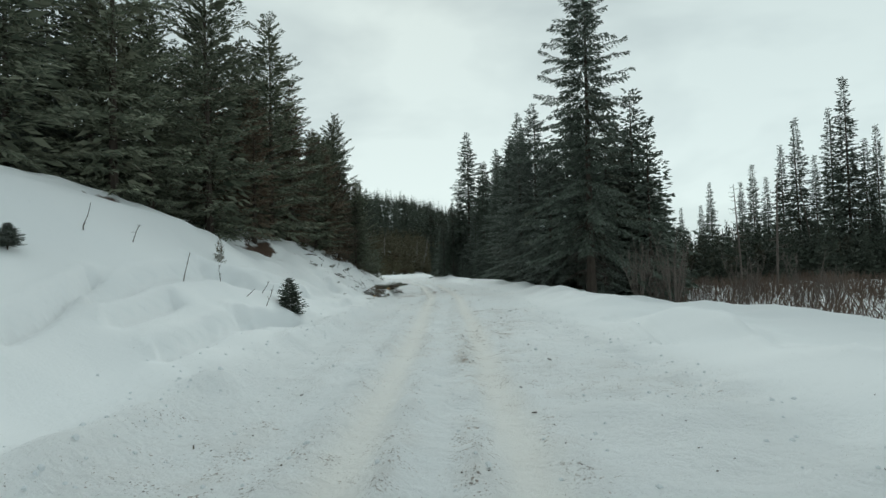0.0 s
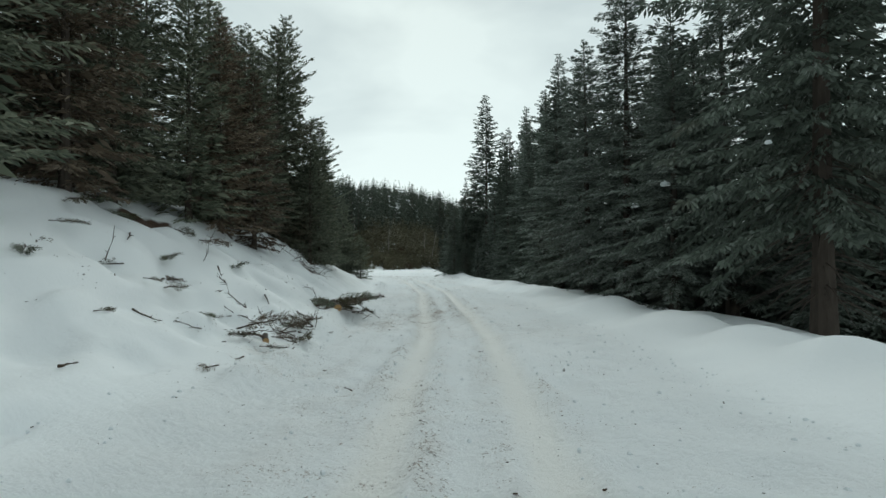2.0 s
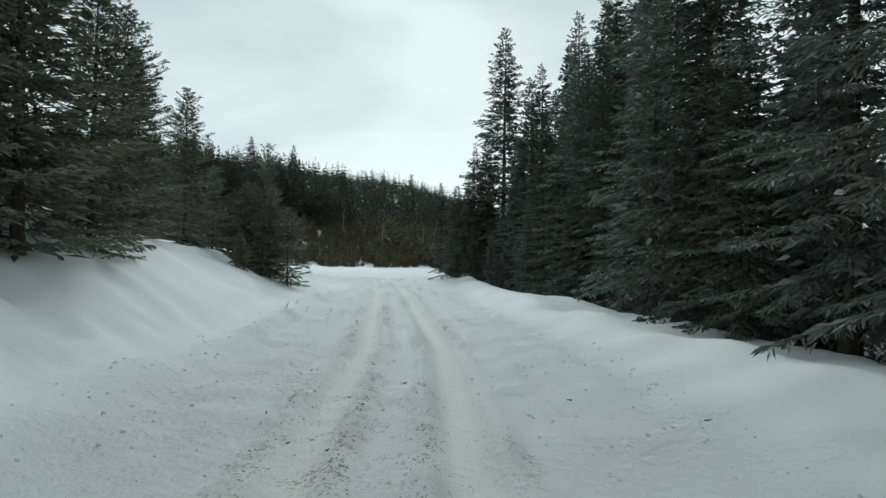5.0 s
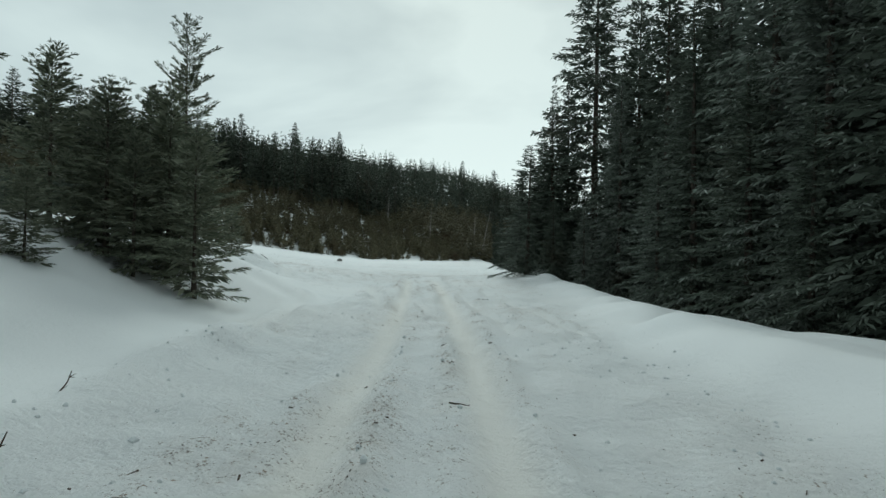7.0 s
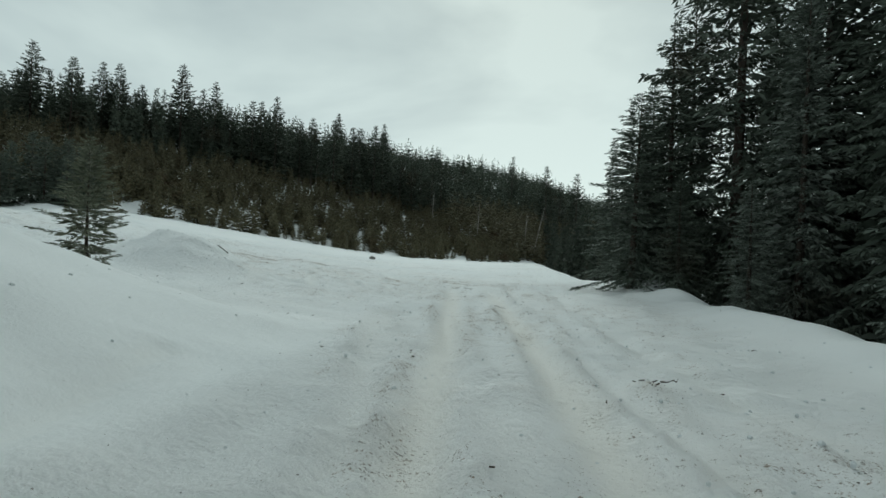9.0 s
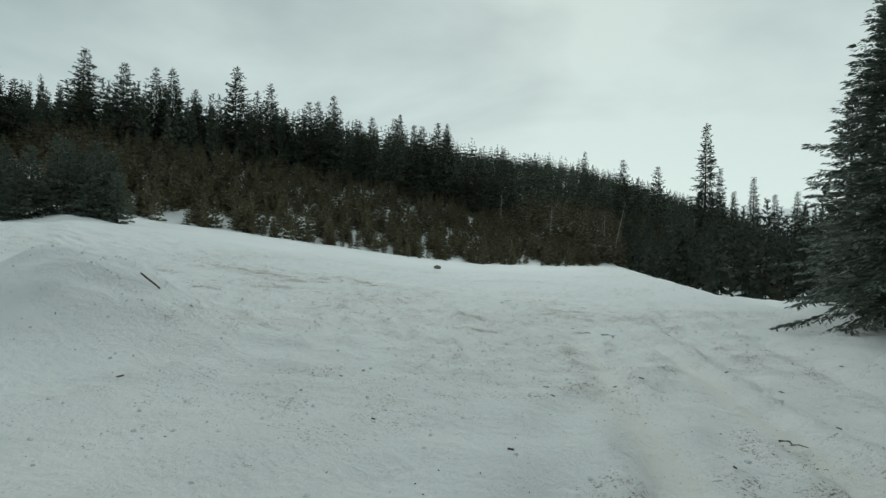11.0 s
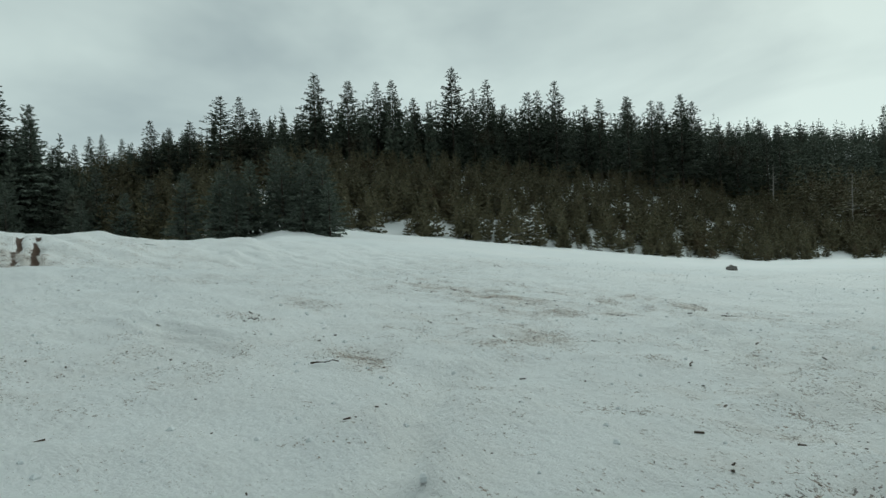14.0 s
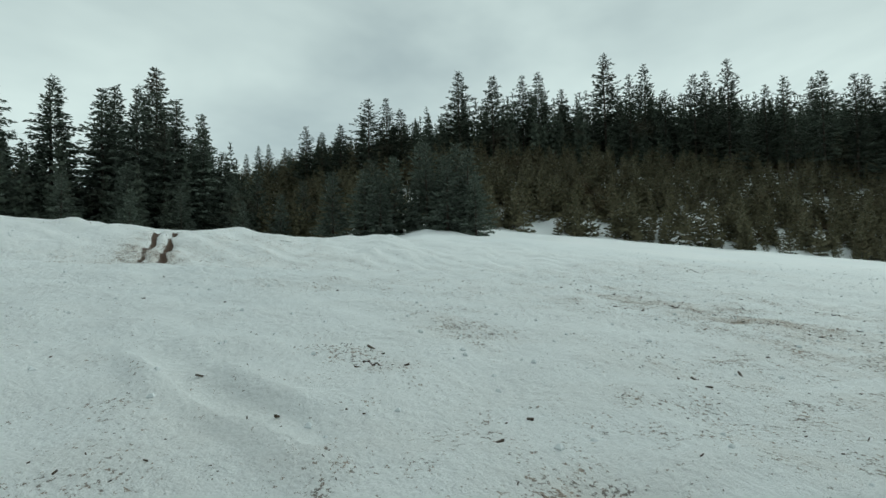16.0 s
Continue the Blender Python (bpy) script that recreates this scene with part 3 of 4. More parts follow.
def spot(x, y, tall=1.0, wide=1.0, turn=0.0, sink=0.05):
    """Where a tree stands, on the ground, stretched to its height and girth."""
    return pose(x, y, float(ground_z(x, y)) - sink, 0, 0, turn) @ Matrix.Diagonal((wide, wide, tall, 1))


# ---- trees ----
rng = np.random.default_rng(7)


def stand(name, label, group, seed, height, thick, needles, bark=BARK, stubs=0, base=0.3, **shape):
    r = np.random.default_rng(seed)
    return Stand(name, label, "tree", group, crown_quads(r, height, base=base, **shape), trunk_bmesh(r, height, thick, max(base, 1.2) + 1.5, 8, stubs), needles, bark)


FINE = [stand("spruce_tree", "tall grey-green spruce with layered drooping frosted branches", "roadside spruces", 100 + k, 14, .2, FROST, stubs=14, base=.9 + .3 * k, radius=2.8 + .3 * k, gap=.40, limbs=7, twig=.15, finger=.19, fingers=6, wide=.21, low=-.2, droop=.4, skirt=.55, ragged=.4, hang=.1, power=.78, core=.6, bald=.14) for k in range(2)]
NEAR = [stand("spruce_tree", "tall dark green spruce with drooping branches", "roadside spruces", 110 + k, 16, .2, FROST if k % 2 else SPRUCE, stubs=8, base=.4 + .3 * (k % 3), radius=2.6 + .25 * (k % 3), gap=.44, limbs=6, twig=.24, finger=.25, fingers=5, wide=.25, low=-.26, droop=.42, ragged=.32, hang=.1) for k in range(4)]
BACK = [stand("spruce_tree", "tall dark spruce in the second row of the forest", "forest spruces", 115 + k, 16, .2, SPRUCE, stubs=6, base=.5, radius=2.6 + .3 * k, gap=.5, limbs=7, twig=.36, finger=.4, fingers=3, wide=.34, lift=.6, low=-.2, droop=.35, ragged=.3, hang=.1, power=.9, core=1.8) for k in range(2)]
SHAGGY = stand("spruce_tree", "old shaggy spruce with bare lower limbs and grey twigs", "roadside spruces", 120, 17, .25, SPRUCE, stubs=120, base=2.8, radius=3.7, gap=.44, limbs=6, twig=.15, finger=.21, fingers=4, wide=.32, lift=.3, low=-.25, droop=.35, ragged=.36, hang=.3, power=.55, core=.9, skirt=.1, bald=.18)
LODGE = [stand("pine_tree", "young dark lodgepole pine with upswept branches on the bank", "bank pines", 140 + k, 11, .13, PINE, stubs=5, base=.25, radius=2.25, gap=.42, limbs=6, twig=.2, finger=.23, fingers=5, wide=.22, lift=1.0, low=.05, droop=.1, ragged=.36, power=.68, skirt=.2) for k in range(3)]
BUSHY = [stand("pine_tree", "bushy dark young pine at the rim of the clearing", "rim pines", 147 + k, 6, .1, SPRUCE, base=.1, radius=1.55, gap=.36, limbs=6, twig=.32, finger=.32, fingers=3, wide=.3, lift=.9, low=.0, droop=.1, ragged=.3, power=.75, skirt=.15) for k in range(2)]
BROWN = stand("pine_tree", "half-dead rusty brown conifer among green ones", "bank pines", 150, 11, .13, RUSTY, stubs=14, base=.4, radius=2.1, gap=.40, limbs=6, twig=.19, finger=.22, fingers=5, wide=.21, lift=.8, low=-.1, droop=.2, ragged=.4, power=.7, core=.5, bald=.12)
MID = [stand("spruce_tree", "dark spruce deeper in the forest", "forest spruces", 160 + k, 15, .18, SPRUCE, stubs=4, base=.6, radius=2.3 + .25 * k, gap=.66, limbs=6, twig=.6, finger=.5, fingers=2, wide=.36, low=-.28, droop=.4, ragged=.32) for k in range(4)]
SLIM = [stand("spruce_tree", "very slim tall spruce with short branches", "far spruces", 170 + k, 18, .18, SPRUCE, base=.5, radius=2.0, gap=.5, limbs=6, twig=.36, finger=.36, fingers=3, wide=.34, lift=.3, low=-.3, droop=.3, ragged=.3, power=.8, core=1.5) for k in range(2)]
RIDGE = [stand("pine_tree", "tall pine with a bare trunk on the ridge", "ridge pines", 180 + k, 14, .15, FARFIR, base=1.2 + .8 * k, radius=2.35 + .2 * (k % 2), gap=.56, limbs=6, twig=.40, finger=.38, fingers=3, wide=.32, lift=.85, low=-.05, droop=.2, ragged=.3, power=.92, core=1.2) for k in range(4)]
SAPLING = [stand("young_spruce", "small green spruce sapling poking out of the snow", "saplings", 190 + k, 3.0, .03, YOUNG if k == 2 else SPRUCE, base=.06, radius=.9, gap=.15, limbs=7, twig=.12, finger=.17, fingers=4, wide=.24, lift=.8, low=.2, droop=.15, ragged=.25) for k in range(3)]

SPRIG = stand("young_spruce", "small olive-green pine sapling at the foot of the slope", "saplings", 195, 3.0, .035, YOUNG, base=.1, radius=.75, gap=.3, limbs=5, twig=.26, finger=.22, fingers=2, wide=.26, lift=.9, low=.25, droop=.1, ragged=.3)


def plant_list(kinds, rows, height, wide=1.0):
    """Plants the rows (x, y, height) with the given shapes in turn."""
    for k, (x, y, tall) in enumerate(rows):
        s = tall / height
        kinds[k % len(kinds)].plant(spot(x, y, s, s ** .7 * wide * rng.uniform(.9, 1.1), rng.uniform(0, 360)))


# the uphill bank
plant_list(LODGE, [(-12.3, 32.7, 7.7), (-15.1, 44.5, 11.6), (-15.3, 46.2, 13.0), (-16, 42, 9), (-15, 34.3, 9.2), (-15.9, 51.4, 6.4), (-14.0, 48.3, 6.2), (-18.8, 58.5, 6.6), (-13.6, 38.5, 8.5), (-14.4, 41.0, 8.6), (-12.9, 43.6, 7.2), (-13.3, 46.0, 8.0), (-17.2, 48.6, 8.6), (-13.1, 35.2, 8.0), (-17.5, 54.0, 6.0)], 11)
plant_list([BROWN], [(-12.0, 33.9, 8.6), (-13.6, 37.0, 9.5), (-14.9, 39.4, 9.0)], 13)
plant_list([BROWN, LODGE[1], LODGE[0]], [(-11.6, 27.5, 10.5), (-11.4, 24.6, 13.0), (-12.6, 30.0, 9.0), (-12.9, 22.0, 9.0), (-11.6, 19.5, 15.0), (-13.5, 25.5, 11.0), (-11.8, 35.8, 7.5), (-14.2, 18.0, 9.0), (-12.2, 15.2, 14.5), (-15.5, 28.5, 9.0), (-13.0, 12.0, 15.0), (-12.4, 17.2, 9.0), (-11.2, 22.4, 8.0)], 13)
for k in range(24):
    y = rng.uniform(8, 54)
    x = float(road_x(y)) - rng.uniform(12.5, 30)
    s = rng.uniform(.42, .66) * (1 - .35 * float(step(36, 54, y)))
    MID[k % 4].plant(spot(x, y, s, s ** .8, rng.uniform(0, 360)))
more = np.random.default_rng(8)
for k in range(9):
    y = more.uniform(14, 36)
    x = float(road_x(y)) - more.uniform(12, 19)
    s = more.uniform(.5, .7) * (1 - .35 * float(step(24, 36, y)))
    (BROWN if k % 6 == 1 else MID[k % 4]).plant(spot(x, y, s, s ** .8, more.uniform(0, 360)))
plant_list([LODGE[1], LODGE[2], BROWN], [(-14.6, 24.0, 12.0), (-14.8, 20.5, 9.5), (-15.2, 30.8, 11.0), (-16.5, 33.5, 8.5), (-14.0, 28.0, 12.0), (-17.0, 26.0, 10.0), (-13.8, 16.2, 8.5), (-17.5, 37.0, 8.5), (-18.0, 30.0, 9.0)], 13)
# the downhill forest edge
SHAGGY.plant(spot(4.4, 31, 17.3 / 17, 1.0, 40))
plant_list(FINE, [(1.9, 40.3, 13.7), (3.35, 39.5, 9.2), (2.6, 36.2, 9.5), (4.4, 36.3, 12.3), (.9, 44.6, 12.6), (1.0, 49.2, 13.0), (5.6, 33.4, 7.0)], 14)
plant_list(NEAR, [(.2, 54.0, 14.0), (-.4, 58.2, 13.2), (-1.0, 65.8, 12.5), (-2.2, 76.0, 13.5), (-2.8, 71.0, 8.8), (-3.0, 79.5, 12.0)], 16, 1.15)
plant_list(NEAR, [(1.3, 62.1, 17.1), (1.4, 67.9, 22.5), (.1, 70, 19.8), (-1.6, 72.7, 19.0), (-3.6, 82.0, 19.3), (-5.6, 85.6, 13.6), (-6.9, 90.2, 25.7), (-4.9, 92.9, 16.2), (-8.6, 91.5, 15.2), (-4.6, 77.4, 7.0), (3.0, 46.5, 10.5), (-10.4, 92.5, 11.0), (-9.6, 90.0, 13.0), (-10.8, 95.0, 8.0), (-9.4, 87.2, 5.2), (-7.6, 83.4, 4.6), (-2.4, 67.6, 6.2), (-.6, 61.6, 7.0), (.1, 51.5, 7.5), (-1.5, 69.0, 15.0), (-3.6, 75.0, 13.0)], 16)
plant_list(BACK, [(.5, 75.5, 21.0), (2.0, 80.0, 22.0), (-1.5, 80.5, 20.0), (-4.4, 87.6, 20.0)], 16)
for k in range(48):
    y = rng.uniform(34, 108)
    low = float(road_x(y)) + 10.5
    x = rng.uniform(low, max(low + 3, .2 * y + 1))
    s = rng.uniform(.6, 1.05)
    MID[k % 4].plant(spot(x, y, s, s ** .8, rng.uniform(0, 360)))
plant_list(MID, [(4.0, 66.0, 17), (2.5, 74.0, 18), (6.0, 71.0, 19), (1.0, 78.5, 17), (5.0, 78.0, 20), (-.5, 84.0, 18), (3.5, 85.0, 20), (8.0, 64.0, 18), (4.5, 58.0, 16), (7.0, 53.0, 17), (-2.2, 88.0, 19), (1.5, 92.0, 20), (5.5, 47.0, 15), (10.5, 58.0, 18), (8.0, 39.0, 7.5), (10.0, 43.0, 8.0), (12.5, 47.0, 9.0), (9.0, 49.0, 10.0), (14.5, 53.0, 9.0), (7.8, 34.6, 5.0), (16.0, 60.0, 10.0), (11.5, 40.0, 5.5)], 15)
# far side of the flat, and the end of the landing
plant_list(SLIM, [(47.6, 82.2, 28.6), (48.4, 87.5, 25.6), (49.1, 98.5, 27.0), (49.2, 104.0, 23.6), (54.7, 128.9, 24.4), (56.3, 126.0, 21.0), (53.3, 131.6, 21.0), (49.9, 141.5, 22.5), (47.8, 142.2, 17.0), (44.9, 148.3, 17.1), (55.0, 104.4, 21.5), (52.0, 85.4, 20.2), (55.8, 88.9, 22.9)], 18)
plant_list(SLIM, [(-14.5, 193.8, 31.2), (-11.7, 199.7, 22.8), (-9.6, 189.6, 16.7), (-5.7, 197.4, 20.4), (-2.6, 191.1, 16.1), (1.5, 194.6, 16.9), (-13.5, 190.8, 17.5)], 18, 1.25)
# the ridge beyond the landing
plant_list(RIDGE, [(-90.8, 95.4, 8.5), (-90.0, 97.1, 7.3), (-89.0, 99.1, 7.7), (-87.6, 102.0, 10.2), (-86.7, 104.0, 10.1), (-86.1, 105.5, 8.8), (-93.9, 117.8, 13.3), (-90.4, 121.2, 12.8), (-92.0, 127.3, 13.0), (-91.1, 129.5, 13.7), (-89.7, 132.6, 11.2), (-87.0, 138.6, 16.7), (-82.5, 138.9, 14.0), (-84.7, 144.1, 15.6), (-83.4, 146.8, 11.8), (-80.3, 149.3, 14.4), (-79.6, 151.0, 15.0)], 14, 1.3)
plant_list(RIDGE, [(-77.0, 152.3, 17.0), (-76.2, 159.6, 13.6), (-75.1, 162.3, 15.1), (-71.7, 165.6, 16.5), (-69.8, 170.3, 16.7), (-71.6, 177.2, 16.6), (-68.8, 179.2, 18.9), (-69.0, 184.5, 17.7), (-65.6, 188.0, 14.6), (-63.0, 189.5, 14.7), (-62.9, 195.7, 15.6), (-60.3, 197.1, 14.9), (-59.8, 203.2, 15.9)], 14, 1.3)
plant_list(RIDGE, [(-86.0, 248.3, 11.7), (-80.2, 255.8, 13.2), (-77.8, 261.9, 12.1), (-71.9, 263.7, 13.4), (-53.3, 268.2, 21.6), (-39.0, 260.3, 24.6), (-36.1, 280.8, 19.3), (-27.8, 256.4, 25.8), (-20.3, 261.7, 18.8), (-100, 250, 16.4), (-106, 226, 15.2)], 14, 1.3)
plant_list(BACK, [(-85.9, 79.8, 16.9), (-83.0, 81.6, 13.8), (-79.9, 83.7, 12.3), (-79.9, 78.8, 13.9), (-80.0, 80.6, 11.0), (-79.9, 82.9, 9.5), (-82, 76, 14), (-84, 72, 15), (-81, 68, 13), (-80.5, 85.5, 9), (-83.5, 84.0, 11), (-86.5, 76.5, 15)], 16, 1.3)
plant_list(RIDGE, [(-139.2, 94.0, 8.3), (-138.9, 96.3, 9.2), (-138.7, 98.2, 8.9), (-138.1, 101.3, 7.4), (-139.6, 90.4, 7.7)], 14)
NEAR[2].plant(spot(-11.2, 88.8, 9.0 / 16, .85, 30))
plant_list(BUSHY, [(-76.5, 90.0, 5.0), (-78.0, 86.0, 6.0), (-75.5, 82.0, 5.0), (-77.5, 78.0, 6.5), (-75.0, 74.0, 5.5), (-77.0, 70.0, 6.0), (-79.0, 92.5, 5.5), (-74.0, 86.5, 4.0), (-80.5, 88.5, 7.0), (-73.5, 78.5, 4.2)], 6)
# saplings and bushy young pines
CLUSTER = [stand("pine_tree", "bushy young pine where the bank ends", "bank pines", 157 + k, 4, .05, PALEPINE, base=.12, radius=1.15, gap=.26, limbs=6, twig=.12, finger=.15, fingers=6, wide=.17, lift=.85, low=.1, droop=.12, ragged=.32, power=.7) for k in range(2)]
plant_list(CLUSTER, [(-16.7, 59.2, 1.6), (-16.0, 62.3, 3.6), (-17.2, 62.9, 4.4), (-18.8, 62.6, 3.4), (-21.1, 70.8, 2.4), (-17.8, 64.0, 3.4), (-17.0, 61.7, 3.0), (-18.0, 62.0, 3.8), (-18.6, 63.9, 4.2), (-19.8, 62.2, 4.2)], 4.0, 1.05)
plant_list(SAPLING, [(-6.2, 14.4, 1.0), (-7.7, 7.35, .36)], 3.0, 1.1)
OPEN = stand("pine_tree", "open pale green young pine with upswept branches", "bank pines", 155, 6.6, .07, PALEPINE, base=.3, radius=1.25, gap=.42, limbs=5, twig=.10, finger=.17, fingers=6, wide=.17, lift=1.15, low=.35, droop=.05, ragged=.35, power=.6, core=.3)
OPEN.plant(spot(-18.3, 64.8, 1.0, 1.0, 10))
SPRIG.plant(spot(-7.98, 13.9, .27, .22, 70), "thin open pine sapling standing in the snowy bank")


plant_list(BUSHY, [(-59.6, 96.6, 5.8), (-61.5, 95.0, 5.4), (-57.8, 97.2, 4.9), (-62.6, 97.5, 6.2), (-60.4, 93.6, 4.4), (-63.5, 94.2, 5.6), (-58.5, 99.2, 5.6), (-61.0, 99.6, 6.2), (-64.5, 91.5, 5.2), (-56.6, 98.6, 3.8), (-60.2, 98.0, 5.2), (-62.4, 93.2, 4.8)], 6, 1.1)
for k in range(64):
    y = rng.uniform(97, 188)
    x = float(np.interp(y, [e[1] for e in EDGE], [e[0] for e in EDGE])) + rng.uniform(-3, 4.5)
    s = rng.uniform(.3, .75)
    SPRIG.plant(spot(x, y, s, s, rng.uniform(0, 360)), "small olive-green pine sapling at the foot of the slope")


def far_woods(name, label, count, place, shapes, material, seed):
    """Many small trees joined into one mesh."""
    r = np.random.default_rng(seed)
    chunks, feet = [], []
    spots = 0
    while spots < count:
        x, y, tall, wide = place(r)
        if tall is None:
            continue
        q = shapes[spots % len(shapes)]
        a = r.uniform(0, math.tau)
        c, s = math.cos(a) * wide, math.sin(a) * wide
        m = np.array([[c, -s, 0], [s, c, 0], [0, 0, tall]])
        chunks.append(q @ m.T)
        feet.append((x, y))
        spots += 1
    fx, fy = np.array(feet).T
    fz = ground_z(fx, fy) - .1
    me = quads_mesh(name, np.concatenate([c + p for c, p in zip(chunks, np.stack([fx, fy, fz], 1))]))
    me.materials.append(material)
    return tagged(new(name, me), label, "forest", kind="stuff")


def edge_x(y):
    return float(np.interp(y, [e[1] for e in EDGE], [e[0] for e in EDGE]))


def slope_spot(r, y0=58, y1=200):
    """Mature trees over the brow of the hill."""
    y = r.uniform(y0, y1)
    n0 = float(np.interp(y, [60, 110, 140, 180, 250, 400], [16, 22, 27, 32, 36, 44]))
    x = edge_x(y) - n0 - abs(r.normal(0, 19 if y < 200 else 55))
    s = (6 + 5.5 * r.random() ** 2) * float(np.interp(y, [60, 95, 108, 124, 400], [.3, .38, .5, 1, 1.15]))
    return x, y, s, s ** .6 * (1.35 if y < 200 else 2.0)


def slope_young(r, y0=52, y1=195, n0=-1.5, n1=1.0):
    """The plantation at the foot of the hill."""
    y = r.uniform(y0, y1)
    depth = float(np.interp(y, [60, 110, 140, 180, 250, 400], [18, 25, 30, 36, 45, 60]))
    x = edge_x(y) - (r.uniform(n0, 9) if n1 < 1 else r.uniform(n0, depth))
    if hash_noise(x / 5, y / 5, 77) > .78:
        return x, y, None, None
    s = r.uniform(2.2, 4.5) * (1 if y < 195 else 1.5)
    return x, y, s, s ** .8 * (1.25 if y < 195 else 1.7)


def beyond_spot(r):
    """Forest that closes the valley and the back."""
    a = r.uniform(0, math.tau)
    far = r.uniform(150, 420)
    x, y = -20 + math.cos(a) * far, 80 + math.sin(a) * far
    if beyond_edge(x, y) > -15 or abs(x - float(road_x(y))) < 12 or (x < 45 and 80 < y < 125 and x > -60):
        return x, y, None, None
    s = r.uniform(9, 17)
    return x, y, s, s ** .6 * 1.35


def end_spot(r):
    """Trees that close the far end of the clearing."""
    y = r.uniform(112, 235)
    s = r.uniform(6, 9) if y < 180 else r.uniform(9, 16)
    return float(road_x(y)) + 7 + 55 * r.random() ** 1.5, y, s, s ** .6 * 1.5


def flat_spot(r):
    """Trees on the far side of the damp flat."""
    if r.random() < .65:
        s = r.uniform(4, 8)
        return r.uniform(22, 66), r.uniform(66, 115), s, s ** .6 * 1.6
    s = r.uniform(5, 10.5)
    return r.uniform(30, 95), r.uniform(74, 165), s, s ** .6 * 1.4


def rim_spot(r):
    """Crowded trees behind the rim of the landing."""
    s = r.uniform(4, 8.5)
    return r.uniform(-96, -76), r.uniform(52, 88), s, s ** .6 * 1.5


def unit_tree(seed, base, power, whorls, radius, rays=5, broad=.3, rise=.5, low=-.3, forks=2):
    """A conifer one metre tall for the distance: whorls of limbs, each a few ragged sprays."""
    r = np.random.default_rng(seed)
    out = []
    for z in base + (.95 - base) * np.linspace(0, 1, whorls) ** .9 + r.normal(0, .010, whorls):
        q = (1 - z) / (1 - base)
        n = max(4, round(rays * (.6 + .5 * q)))
        a = r.uniform(0, math.tau) + np.arange(n) * math.tau / n + r.normal(0, .25, n)
        far = radius * q ** power * r.uniform(.6, 1.2, n) + .02
        slope = rise * (1 - q) + low * q + r.normal(0, .12, n)
        way = np.stack([np.cos(a), np.sin(a), slope], 1)
        start = np.stack([0 * a, 0 * a, z + r.normal(0, .010, n)], 1)
        out.append(blades(start, way, far * .8, far * .36 + .010, r, 1.0, .4))
        for k in range(forks):
            b = a + r.uniform(.25, .8, n) * (1 if k % 2 else -1)
            s = r.uniform(.35, .7, n)
            out.append(blades(start + way * (far * s)[:, None], np.stack([np.cos(b), np.sin(b), slope + r.normal(.05, .2, n)], 1), far * .45 + .012, far * broad * .6 + .009, r, 1.0, .55))
    out.append(blades(np.array([[0, 0, .86]] * 3), np.array([[.03, 0, 1.0], [-.02, .03, 1.0], [0, -.03, 1.0]]), np.array([.13, .12, .11]), np.array([.03, .03, .03]), r, 1.0))
    stem = np.array([[[-.012, 0, -.03], [.012, 0, -.03], [.008, 0, .6], [-.008, 0, .6]], [[0, -.012, -.03], [0, .012, -.03], [0, .008, .6], [0, -.008, .6]]])
    return np.concatenate(out + [stem])


MATURE = [unit_tree(300 + k, .16 + .05 * (k % 3), .75, 14, .21, 6) for k in range(5)]
TALL = [unit_tree(360 + k, .04, .8, 20, .22, 6) for k in range(4)]
PLANTED = [unit_tree(320 + k, .05, .8, 13, .27, 6, .34, .9, .15) for k in range(5)]
THICKET = [unit_tree(330 + k, .05, .8, 10, .29, 5, .36, .9, .15, 1) for k in range(5)]
DISTANT = [unit_tree(340 + k, .06, .85, 7, .28, 5, .4, forks=1) for k in range(5)]
far_woods("ridge_forest", "dense dark conifer forest on the ridge", 1150, slope_spot, MATURE, FARFIR, 1)
far_woods("far_forest", "dense dark conifer forest covering the far hill", 2600, lambda r: slope_spot(r, 190, 460), DISTANT, FARFIR, 4)
far_woods("pine_plantation", "young olive-green pines with bare snow between them", 640, lambda r: slope_young(r, 60, 195, -1.5, .5), PLANTED, YOUNG, 2)
far_woods("dense_plantation", "dense young olive-green pines on the lower slope", 2300, lambda r: slope_young(r, 52, 195, 6.5), THICKET, YOUNG, 6)
far_woods("far_plantation", "young olive-green pines on the far slope", 3600, lambda r: slope_young(r, 185, 400), DISTANT, YOUNG, 5)
far_woods("clearing_end_forest", "dark spruces closing the far end of the clearing", 330, end_spot, TALL, FARFIR, 8)
far_woods("rim_thicket", "dark crowded conifers behind the rim of the clearing", 190, rim_spot, TALL, FARFIR, 10)
far_woods("flat_side_forest", "dark spruces across the brushy flat", 760, flat_spot, TALL[:2] + THICKET, FARFIR, 9)
far_woods("valley_forest", "dark conifer forest along the valley", 1500, beyond_spot, DISTANT, FARFIR, 3)


# ---- small things ----
WOOD = plain_material("weathered_wood", (0.05, 0.035, 0.026), (0.16, 0.12, 0.09), 30)
CUT = plain_material("fresh_cut_wood", (0.38, 0.24, 0.11), (0.55, 0.38, 0.19), 25)
STONE = plain_material("grey_stone", (0.10, 0.095, 0.09), (0.28, 0.26, 0.24), 9)
DRY = needles_material("withered_needles", (0.035, 0.034, 0.018), (0.085, 0.078, 0.042), (0.16, 0.12, 0.07), 0.1)
REED = plain_material("dry_reed", (0.085, 0.060, 0.047), (0.22, 0.172, 0.138), 8)
PALE = bark_material("bleached_wood", (0.22, 0.20, 0.18), (0.45, 0.42, 0.39))
CLUMP = plain_material("loose_snow", (0.72, 0.75, 0.77), (0.80, 0.82, 0.83), 12)


